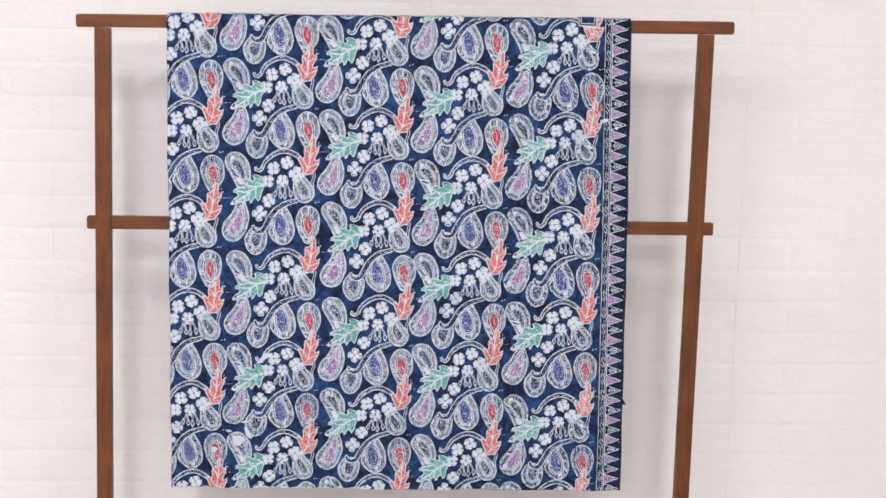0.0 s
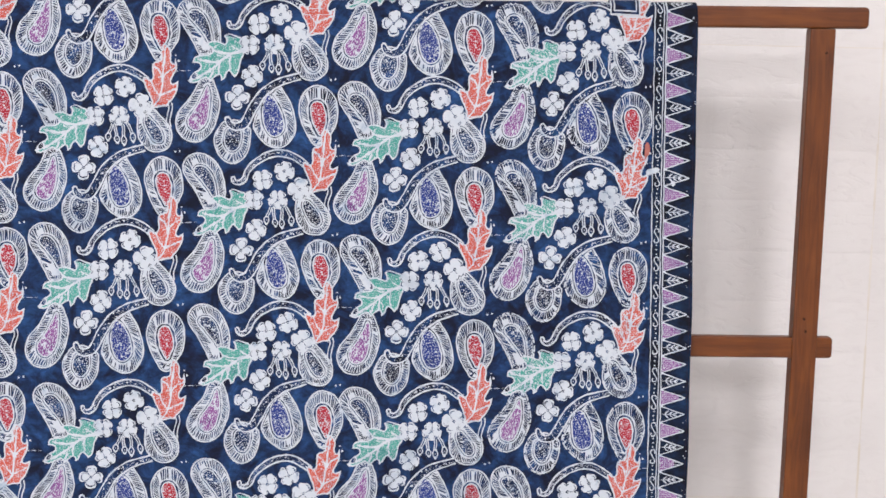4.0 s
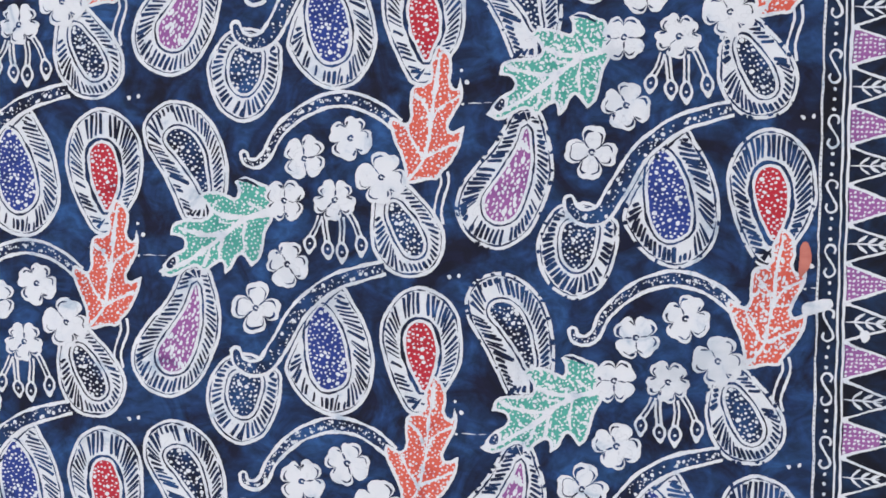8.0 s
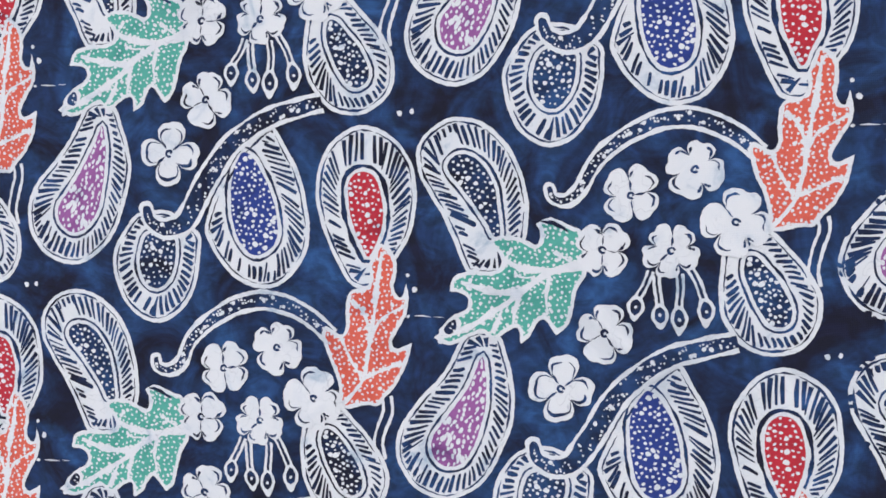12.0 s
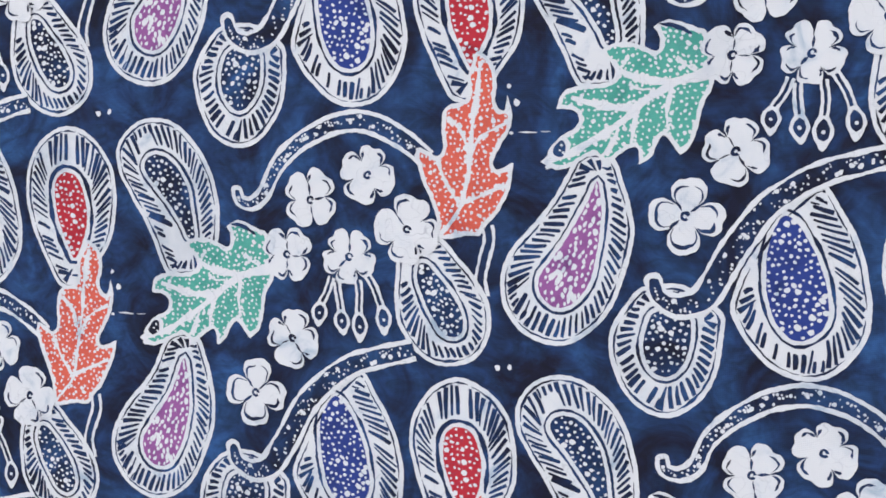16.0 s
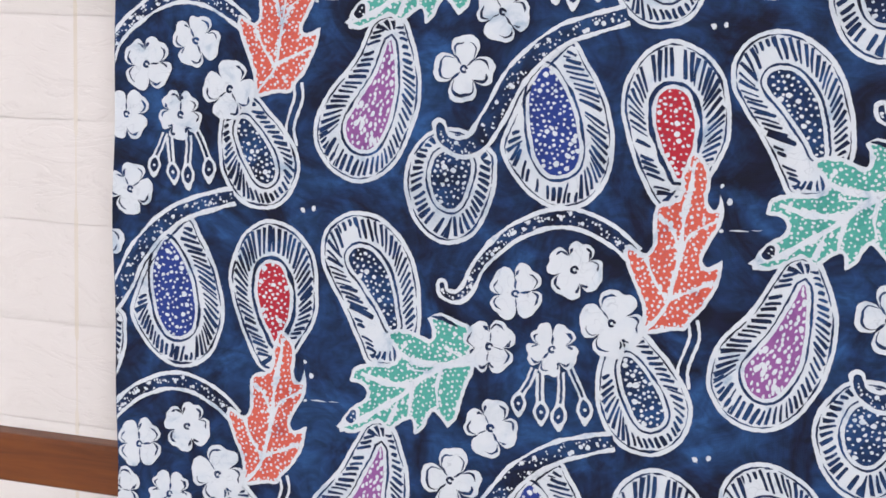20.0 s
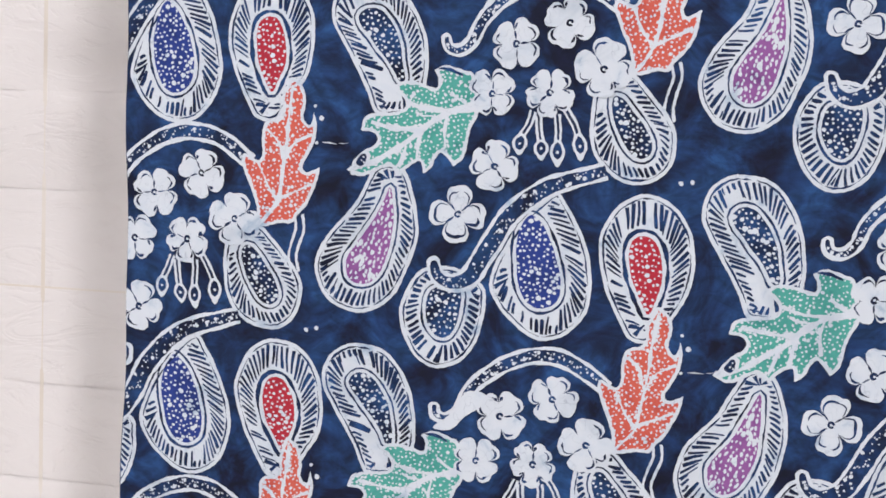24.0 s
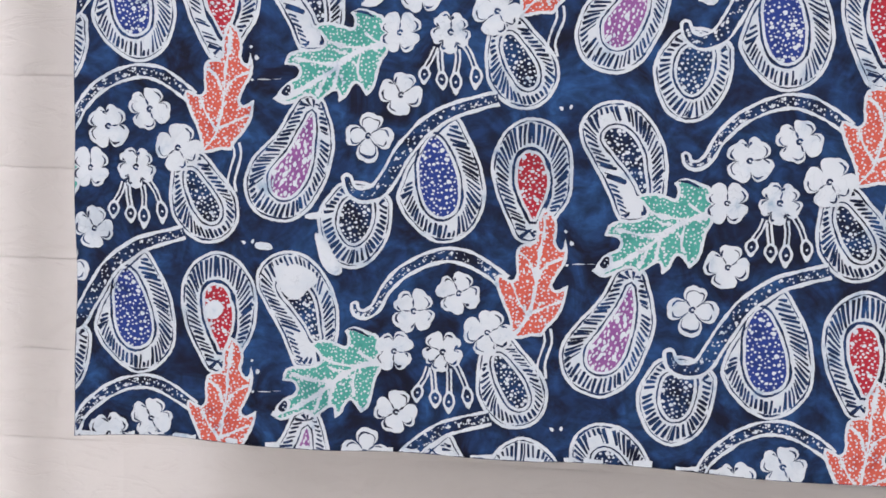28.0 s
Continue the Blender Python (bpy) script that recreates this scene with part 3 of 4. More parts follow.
def flower(x, y, size, petals, seed, split):
    """A flat flower of fan-shaped petals with narrow clefts and folded-edge strokes."""
    rnd = random.Random(seed)
    s = Sheet()
    turns = sorted((math.radians(a) + rnd.uniform(-0.05, 0.05)) % (2 * math.pi) for a in petals)
    n = len(turns)
    fans = []
    for k, a in enumerate(turns):
        before, after = (a - turns[k - 1]) % (2 * math.pi), (turns[(k + 1) % n] - a) % (2 * math.pi)
        fans.append((a, min(before / 2, 0.98), min(after / 2, 0.98), size * rnd.uniform(0.95, 1.05), rnd.uniform(-0.25, 0.25), rnd.uniform(0.03, 0.1)))
    floor = size * (0.34 if split else 0.46)

    def radius(fan, f):
        _, _, _, long, mid, notch = fan
        top = long * (1.0 - notch * math.exp(-(((f - mid) / 0.22) ** 2)) - 0.07 * f * f)
        return floor + (top - floor) * max(0.0, 1 - abs(f) ** (3.4 if split else 6.5)) ** 0.7

    def at(fan, f, scale=1.0):
        a = fan[0] + (f * fan[2] if f > 0 else f * fan[1])
        r = radius(fan, f) * scale
        return x + r * math.cos(a), y + r * math.sin(a)

    out = []
    for fan in fans:
        out += [at(fan, f) for f in np.linspace(-1, 1, 26)[:-1]]
    s.fill(resample(out, 1.1, True), WHITE, 8, 5.0)
    for fan in fans:
        side = rnd.choice((-1, 1))
        if split:
            strokes = [(-0.9, -0.15, 0.78), (0.9, 0.1, 0.78)] if rnd.random() < 0.6 else [(-0.9, 0.88, 0.79)]
        else:
            strokes = [(side * 0.9, side * rnd.uniform(0.0, 0.3), 0.83)]
            if rnd.random() < 0.6:
                strokes.append((-side * 0.9, -side * rnd.uniform(0.55, 0.7), 0.8))
        for lo, hi, k in strokes:
            arc = [at(fan, f, k - 0.3 * max(0.0, abs(f) - 0.62)) for f in np.linspace(lo, hi, 13)]
            s.band(arc, rnd.uniform(0.9, 1.45), DYE, 9, False, 0.6, rnd, True)
        # vein from the cleft towards the middle
        if rnd.random() < (0.9 if split else 0.55):
            b = fan[0] + fan[2] * rnd.uniform(0.82, 1.0)
            s.band([(x + size * t * math.cos(b), y + size * t * math.sin(b)) for t in (0.16, 0.27, 0.38, 0.5)], rnd.uniform(0.8, 1.2), DYE, 9, False, 0.5, rnd, True)
    ring = [(x + 1.5 * math.cos(t), y + 1.5 * math.sin(t)) for t in np.linspace(0, 5.6, 14)]
    s.band(ring, 1.4, DYE, 9, False, 0.3, rnd)
    return s


def tassel(s, line, rnd):
    """A stalk of two strokes that ends in a dark-hearted bud."""
    curve = spline(line, 1.4)
    n = len(curve)
    cut = int(n * 0.5)
    nr = normals(curve)
    for side in (-1, 1):
        s.band([(p[0] + side * 1.4 * q[0], p[1] + side * 1.4 * q[1]) for p, q in zip(curve[: cut + 2], nr)], 1.5, WHITE, 7, False, 0.2, rnd)
    one, two, in1, in2 = [], [], [], []
    bud = list(zip(curve[cut:], nr[cut:]))
    for k, (p, q) in enumerate(bud):
        t = k / (len(bud) - 1)
        h = 1.9 + 2.5 * math.sin(math.pi * min(1, t * 1.15)) ** 1.2 if t < 0.85 else 1.9 * (1 - t) / 0.15 + 0.5
        g = max(0.0, h - 1.7) if 0.12 < t < 0.7 else 0.0
        one.append((p[0] + q[0] * h, p[1] + q[1] * h)), two.append((p[0] - q[0] * h, p[1] - q[1] * h))
        in1.append((p[0] + q[0] * g, p[1] + q[1] * g)), in2.append((p[0] - q[0] * g, p[1] - q[1] * g))
    s.strip(one, two, WHITE, 7)
    s.strip(in1, in2, DYE, 8)
    p = bud[int(len(bud) * 0.45)][0]
    s.dot(p[0], p[1], 0.9, WHITE, 9, rnd)


def scroll(line, halves, seed, layer):
    """A dark ribbon between two white lines, dotted along its middle, with a rounded start."""
    rnd = random.Random(seed)
    s = Sheet()
    curve = spline(line, 1.7)
    nr = normals(curve)
    t = np.linspace(0, 1, len(curve))
    h = np.interp(t, np.linspace(0, 1, len(halves)), halves) - 0.9
    one = [(p[0] + q[0] * k, p[1] + q[1] * k) for p, q, k in zip(curve, nr, h)]
    two = [(p[0] - q[0] * k, p[1] - q[1] * k) for p, q, k in zip(curve, nr, h)]
    s.strip(one, two, DYE, layer)
    p, q = curve[0], nr[0]
    cap = [(p[0] + h[0] * (q[0] * math.cos(a) + q[1] * math.sin(a) * 0.9), p[1] + h[0] * (q[1] * math.cos(a) - q[0] * math.sin(a) * 0.9)) for a in np.linspace(0, math.pi, 9)]
    ahead = (curve[1][0] - p[0], curve[1][1] - p[1])
    if sum((c[0] - p[0]) * ahead[0] + (c[1] - p[1]) * ahead[1] for c in cap) > 0:
        cap = [(2 * p[0] - c[0], 2 * p[1] - c[1]) for c in cap][::-1]
    s.band(one[::-1] + cap[1:-1] + two, 2.15, WHITE, layer + 1, False, 0.3, rnd)
    for k in range(2, len(curve) - 1):
        for _ in range(2):
            if rnd.random() < 0.62:
                u = rnd.uniform(-1, 1) * max(0.0, h[k] - 1.9)
                s.dot(curve[k][0] + nr[k][0] * u, curve[k][1] + nr[k][1] * u, rnd.uniform(0.35, 0.8) if rnd.random() < 0.85 else 1.2, WHITE, layer + 1, rnd)
    return s


# ---- the stamped motifs ----
PAISLEYS = {  # rim and heart, as points of smooth outlines
    "top": ([(-118.7, 22.2), (-108.6, 20.4), (-99.7, 15.3), (-92.4, 7.3), (-86.8, -2.9), (-83.4, -13.2), (-81.7, -24.2), (-81.9, -37.8), (-86, -53), (-97.5, -58.5), (-108.6, -58.5), (-112.7, -56.1), (-118.5, -43.6), (-126.4, -29.5), (-134.3, -17), (-139.8, -7.6), (-141.4, 0.4), (-140.9, 6.1), (-137.7, 13), (-132.1, 18.3), (-125.7, 21.4)],
        [(-118.1, 3.5), (-112, 2.5), (-106.5, -2.1), (-102.2, -8.3), (-99, -15.8), (-96.9, -25.9), (-95.2, -37.2), (-98.9, -38.1), (-102.4, -31.9), (-107.3, -25.1), (-113, -18.3), (-117.9, -12.1), (-122.1, -7.8), (-124.6, -2.8), (-122.7, 1.4)]),
    "purple": ([(-102.4, -86.6), (-93.6, -89.2), (-87.8, -101.7), (-84.3, -113.7), (-83.2, -126.5), (-85.4, -139.6), (-89.9, -152.9), (-96.3, -164.8), (-104.4, -172.7), (-114.5, -177.2), (-124.8, -176.5), (-135.4, -171.6), (-142.3, -162.3), (-145, -152.7), (-143.9, -142.8), (-140, -133.9), (-133.4, -125.2), (-125.8, -116.4), (-120.3, -107.9), (-115.5, -98.1), (-110.7, -89.7)],
        [(-100.9, -100.7), (-98.8, -111.5), (-98.7, -124.5), (-100.3, -137.6), (-103.3, -147.6), (-108.4, -156.1), (-114.1, -159.5), (-120.3, -159.1), (-125.2, -154), (-125.9, -145.2), (-121.3, -137.7), (-115.5, -129.4), (-109.7, -119.5), (-104.9, -109.7)]),
    "round": ([(-43.1, -155.4), (-41, -165.7), (-41.6, -177), (-45, -189.2), (-51.9, -199.9), (-61.6, -206.1), (-70.9, -206.7), (-81.1, -201.2), (-88.6, -190.3), (-92.4, -176.9), (-91.5, -166.8), (-86.8, -157), (-77.8, -147.2), (-60.6, -145.7)],
        [(-72.6, -159.6), (-64.7, -157.6), (-56.7, -159.8), (-55.2, -165.4), (-56.2, -174.2), (-58.8, -182.2), (-63.6, -187.5), (-69.3, -187.4), (-74.5, -182.1), (-76.8, -173.9), (-75.8, -165.4)]),
    "blue": ([(-1.7, -98.1), (5.7, -107.6), (12.1, -118.1), (17.1, -130.2), (20.1, -141.8), (21.2, -151.7), (19.8, -162.8), (15.2, -173), (7.9, -180.7), (-0.9, -184.5), (-9.6, -184.7), (-19.5, -180.3), (-28.9, -172.6), (-35.4, -163.9), (-39.1, -154.7), (-36.3, -142.7), (-31.5, -131.8), (-23.6, -118.4), (-12.6, -105.5)],
        [(-16.8, -112.2), (-10.8, -116.1), (-5.4, -124.2), (-1.2, -133.3), (1.8, -144.1), (2.9, -153.4), (1, -161.2), (-4.3, -165.5), (-10, -166.6), (-15.3, -164), (-20.1, -157.1), (-22.8, -147.8), (-24.1, -138.4), (-24.4, -130.5), (-23.1, -122.5), (-20.5, -116.6)]),
    "red": ([(48.1, -96.1), (59.5, -98.4), (68.9, -105.1), (75.8, -116.2), (78.3, -129.8), (78.1, -143.7), (75, -154.7), (69.7, -163.8), (64.6, -171.8), (58.5, -179.8), (51.2, -182.1), (44.2, -179.7), (39.9, -173.8), (34.8, -164.6), (29.7, -154.2), (26.1, -143.6), (23.7, -132.9), (23.9, -123.4), (26.9, -113.5), (32.1, -104.7), (39.6, -98.9)],
        [(49.2, -119.9), (54.5, -121.6), (58.5, -128.4), (60.8, -137.5), (60.6, -147.7), (58, -155.6), (54.1, -164.7), (50.1, -158.5), (46, -151.1), (42.8, -142.1), (41.5, -132.9), (42.3, -125.1), (45.2, -121.1)]),
    "dark": ([(19.9, -29.5), (16.2, -38), (14.4, -51.9), (14.9, -64.3), (17.5, -74), (23.2, -82.4), (31.3, -88.6), (40.7, -91), (50.7, -89.7), (58.7, -83.9), (63.4, -75.3), (64.5, -66.1), (62.9, -58.3), (58.6, -50.9), (52.2, -43.1), (45.8, -36.4), (38.7, -29.4), (29.9, -25.9)],
        [(27.6, -42), (32.2, -42.3), (37.4, -47.5), (43.6, -54.9), (48.2, -62.2), (50.3, -68.5), (49.1, -73.8), (44.6, -76.3), (39.3, -74.5), (35, -69.2), (31.3, -63), (28.2, -55.8), (26.3, -48.2)]),
}
GREEN_EDGE = [(-50.5, -53.8), (-53.9, -34.1), (-59.6, -30.9), (-65.2, -29), (-71.5, -27.7), (-77.7, -30.9), (-75.2, -35.2), (-75.6, -41.2), (-80.6, -40.2), (-87.3, -38), (-95, -37.8), (-99.9, -40), (-102.5, -43), (-97.1, -46.2), (-94.2, -50.8), (-95.4, -54.7), (-100, -56.3), (-106.7, -57), (-114.1, -58), (-118.8, -60.9), (-120.6, -68.1), (-114.8, -68.4), (-111.3, -70.1), (-110.2, -73.3), (-112.1, -76.9), (-116.8, -79.5), (-120.7, -83), (-123.3, -88), (-127.6, -92.2), (-120.3, -95.6), (-113.2, -93.8), (-107.9, -90.6), (-101.6, -88.5), (-95.7, -94.6), (-92.2, -89.2), (-84, -84.5), (-82.1, -92.4), (-76.9, -88.2), (-74.8, -83.2), (-70.9, -79.1), (-63.7, -87), (-59.3, -82.8), (-57.2, -77.3), (-55.8, -69.3), (-54.1, -62.8)]
GREEN_TIPS = (5, 12, 20, 28, 33, 36, 40)
CORAL_EDGE = [(56.7, 59.6), (60.9, 56.4), (63.6, 51.5), (64.3, 43.7), (63.4, 37.7), (65.4, 33.6), (68.1, 33.1), (69.8, 40.3), (71.7, 32.6), (70.9, 24.5), (67.9, 18.4), (64.9, 12.3), (63.4, 7.8), (66.2, 4.9), (73.8, 8.8), (72, -2.7), (68.8, -10.1), (65.2, -16.3), (60.9, -21), (57.5, -26.3), (50.6, -26.7), (41.5, -29.2), (35.7, -29.2), (35.6, -20.1), (33.1, -11.7), (29.7, -4.8), (26.9, 1.8), (24.1, 9.3), (26.1, 13.6), (30.8, 11.7), (35.4, 10), (38, 14), (37.6, 21.9), (38.1, 31), (41.9, 34.7), (47.3, 35.8), (50.1, 40.3), (49.7, 47.8), (51.8, 54.2), (54.2, 59.9)]
CORAL_TIPS = (7, 14, 22, 27)
GREEN_VEINS = [(3.4, [(-47.4, -49.8), (-55.2, -51.8), (-66.9, -54.7), (-79.8, -62.8), (-88.8, -71.3), (-99.9, -79.1), (-112.4, -87.3), (-124.8, -92.3)]), (2.6, [(-65.3, -54.3), (-78.5, -54.1), (-86.8, -52.7), (-92.2, -50.1)]), (2.9, [(-84.7, -65.9), (-94.7, -66.5), (-104.8, -65.2), (-114.3, -62.9)]), (1.9, [(-68.8, -56.7), (-70.4, -67), (-69.1, -76.5)]), (2.4, [(-83.1, -64.6), (-85, -74.3), (-86.1, -83.3)]), (1.8, [(-55.2, -51.5), (-62.2, -47.5), (-67.3, -44)]), (2.3, [(-92.1, -73.8), (-93.8, -80.6), (-96.9, -88.5)]), (1.6, [(-78, -57.9), (-83.3, -58.2), (-87.7, -56.2)])]
CORAL_VEINS = [(2.4, [(56.2, 55.5), (55, 43.5), (53.5, 31.4), (52.4, 16.4), (51.2, 4.3), (49.6, -6.4), (47.8, -14), (42.7, -21.9), (37.5, -27.6)]), (1.7, [(51.9, 8.8), (49.3, 18.7), (45.4, 24.6), (40.3, 28.6)]), (1.7, [(52.7, 11.6), (55.9, 18.6), (60.2, 22.7), (69, 27.2)]), (1.9, [(47.1, -12.2), (40.6, -2.8), (36.9, 5.2), (35.1, 9.7)]), (1.7, [(48.6, -11.9), (57.2, -7.9), (69.5, -1.9)])]
ARC = [(-71.3, -12.5), (-69.6, -17.4), (-62.8, -18.7), (-56.3, -13.4), (-50.7, -1), (-40.2, 10.6), (-26.5, 19.5), (-11.2, 24.4), (3.9, 23.5), (17.4, 17.4), (30.2, 8.2)]
STEM = [(-73.1, -144.2), (-70.3, -151.4), (-61.9, -155.3), (-51.6, -151.5), (-43.9, -139.2), (-34.8, -122), (-23.7, -107.6), (-7.1, -95.4), (12, -88.5), (25.5, -84.5)]
WAVY = [(61.2, -21.3), (62.5, -29.1), (59.9, -38.3), (58.2, -46.9), (59.8, -55.4)]
TASSELS = [[(-18.4, -51.9), (-20.9, -59.3), (-24.8, -67.3), (-25.3, -77.7)], [(-15.4, -54.2), (-14.7, -62), (-13.5, -69.7), (-12.1, -80.6)], [(-4.3, -53), (-3.4, -60.4), (-3.6, -70.7), (-3, -83.4)], [(0.6, -50.2), (5.7, -58.6), (9.3, -68.3), (10, -79.1)]]

FLOWERS = [  # place, size, petals' directions, whether the petals stand apart
    (-0.4, -0.7, 15.2, (76, 156, 245, 350), False),
    (-30.7, -14.3, 15.4, (56, 143, 232, 325), False),
    (-43.1, -42.9, 14.6, (47, 138, 232, 312), False),
    (-9.3, -41.2, 14.4, (55, 128, 200, 262, 335), False),
    (-39.7, -85, 15.2, (85, 160, 262, 352), False),
    (-60.2, -114.4, 17.4, (80, 180, 268, 358), True),
    (20.8, -26.2, 17.0, (80, 178, 268, 345), False),
]


def templates(seed, worn):
    """One sheet for each motif of the stamp, by part name; worn: how much of the wax broke away."""
    dyes = {"top": DYE, "purple": VIOLET, "round": DYE, "blue": BLUE, "red": CRIMSON, "dark": DYE}
    lean = {"top": 1.1, "purple": 0.9, "round": 0.5, "blue": 1.1, "red": 1.1, "dark": 1.0}
    axes = {"top": 112, "purple": -112, "round": -121, "blue": -94, "red": 90, "dark": -58}
    rings = {"red": 2.1, "blue": 1.4}
    names = {"top": "hatched_paisley", "purple": "violet_paisley", "round": "round_paisley", "blue": "blue_paisley", "red": "crimson_paisley", "dark": "dark_paisley"}
    out = []
    for k, (name, (outer, core)) in enumerate(PAISLEYS.items()):
        streak = (1.5, 1.35) if name == "purple" else (1.0, 0.0)
        out.append((names[name], paisley(outer, core, axes[name], dyes[name], seed + 11 + k, lean[name], streak, rings.get(name, 1.1), 13.0 if name == "red" else 10.0, worn, wide=30.0 if name == "red" else 19.0)))
    out.append(("arched_scroll", scroll(ARC, (3.2, 3.9, 4.2, 4.8, 5.2, 5.4, 5.5, 5.4, 5.0), seed + 31, 3)))
    out.append(("curled_stem", scroll(STEM, (4.0, 5.6, 6.6, 6.8, 6.6, 6.3, 6.0, 5.6, 5.0), seed + 32, 4)))
    s = leaf(GREEN_EDGE, GREEN_TIPS, GREEN_VEINS, GREEN, seed + 41, worn)
    rnd = random.Random(seed + 40)
    s.fill(spline([(-124.5, -89.0), (-121.0, -83.5), (-117.0, -80.5), (-113.5, -82.5), (-114.5, -88.0), (-119.0, -91.0)], 1.2, True), WHITE, 8.0, 4.0)
    s.fill(spline([(-122.0, -87.5), (-118.5, -82.5), (-116.0, -82.8), (-116.0, -87.5), (-119.0, -89.8)], 1.2, True), DYE, 8.8, 4.0)
    s.fill(spline([(-75.5, -29.8), (-69.0, -29.2), (-62.0, -32.4), (-61.0, -34.0), (-68.0, -31.6)], 1.2, True), DYE, 8.8, 4.0)
    for x, y in ((-118.5, -86.5), (-117.5, -84.2), (-116.8, -87.6)):
        s.dot(x, y, rnd.uniform(0.4, 0.7), WHITE, 9.6, rnd)
    out.append(("green_leaf", s))
    out.append(("coral_leaf", leaf(CORAL_EDGE, CORAL_TIPS, CORAL_VEINS, CORAL, seed + 42, worn)))
    for k, (x, y, size, petals, split) in enumerate(FLOWERS):
        s = flower(x, y, size, petals, seed + 51 + k, split)
        if k == 3:
            rnd = random.Random(7)
            for line in TASSELS:
                tassel(s, line, rnd)
        out.append(("tasselled_flower" if k == 3 else "flower", s))
    s, rnd = Sheet(), random.Random(8)
    curve = spline(WAVY, 1.5)
    nr = normals(curve)
    for side in (-2.4, 2.4):
        s.band([(p[0] + side * q[0], p[1] + side * q[1]) for p, q in zip(curve, nr)], 1.6, WHITE, 2, False, 0.25, rnd)
    out.append(("tendril", s))
    s = Sheet()
    s.add([(-19, -191.5), (-11.5, -180.0), (-7.5, -184.0), (-8, -189)], [(0, 1, 2), (0, 2, 3)], WHITE, 2)
    s.add([(12, -191), (3.5, -180.0), (-1.5, -184.0), (-2, -189)], [(0, 1, 2), (0, 2, 3)], WHITE, 2)
    out.append(("link", s))
    s, rnd = Sheet(), random.Random(9)
    for x, y, r in ((67.6, -89.2, 1.5), (74.0, -88.0, 1.4), (70.2, 44.4, 1.1), (74.1, 37.1, 1.6), (67.3, 23.7, 2.2), (71.4, 22.4, 1.0)):
        s.dot(x, y, r, WHITE, 2, rnd)
    s.band([(75.0, 23.0), (79.0, 23.2), (84.0, 23.0)], 1.1, WHITE, 2, False, 0.5, rnd, True)
    s.band([(85.5, 23.4), (88.0, 23.5), (91.0, 23.8)], 0.7, WHITE, 2, False, 0.4, rnd, True)
    out.append(("splash", s))
    return out


# where each stamp was set down, column by column: x, z and how the print is drawn there: wider, leaning, sloping, taller, in thousandths
COLUMNS = [
    [(-0.4762, 1.6134, 0, -0, 0, -0), (-0.4711, 1.3991, 2, 17, -5, -0), (-0.4746, 1.1814, 5, 43, -6, 13), (-0.4708, 0.9646, 19, -8, -28, 9), (-0.4657, 0.7472, -13, 8, -23, -4), (-0.4628, 0.5328, 0, 0, -15, -15)],
    [(-0.2611, 1.7171, -0, 0, 2, 1), (-0.2578, 1.5007, -12, -9, -6, -11), (-0.2528, 1.2890, 2, 23, 11, 35), (-0.2497, 1.0602, 1, 13, -15, -1), (-0.2496, 0.8422, 0, 37, -23, -22), (-0.2502, 0.6288, -8, 22, -13, -4)],
    [(-0.0500, 1.8210, -1, 8, -6, -3), (-0.0448, 1.6030, 5, -2, 9, -4), (-0.0390, 1.3884, 1, 0, -8, -16), (-0.0335, 1.1756, -6, -11, -14, 3), (-0.0298, 0.9536, -5, 30, -11, 7), (-0.0318, 0.7367, 1, 30, -10, -10), (-0.0318, 0.5233, -3, -1, -2, 2)],
    [(0.1694, 1.7086, -1, 1, 10, 2), (0.1754, 1.4932, 3, 8, 12, -8), (0.1793, 1.2798, 0, -6, 10, 5), (0.1829, 1.0618, 12, 20, -1, -6), (0.1824, 0.8463, 2, 6, -3, 11), (0.1841, 0.6267, 0, 0, -8, -0)],
    [(0.3880, 1.8180, 4, 5, -12, 4), (0.3912, 1.6039, 7, 1, 2, 10), (0.3943, 1.3864, -1, 6, -10, -4), (0.3983, 1.1677, 4, 5, -29, 19), (0.4001, 0.9484, 7, 2, -6, 2), (0.4020, 0.7236, 3, 9, -18, -6), (0.4000, 0.5100, 4, 5, -12, 4)],
]


def line_x(z):
    """Where the border's first line runs."""
    return np.interp(z, (0.5, 0.66, 0.94, 1.15, 1.35, 1.52, 1.62), (0.4895, 0.488, 0.4836, 0.48, 0.4745, 0.4705, 0.4685))


LIFT = 0.00011


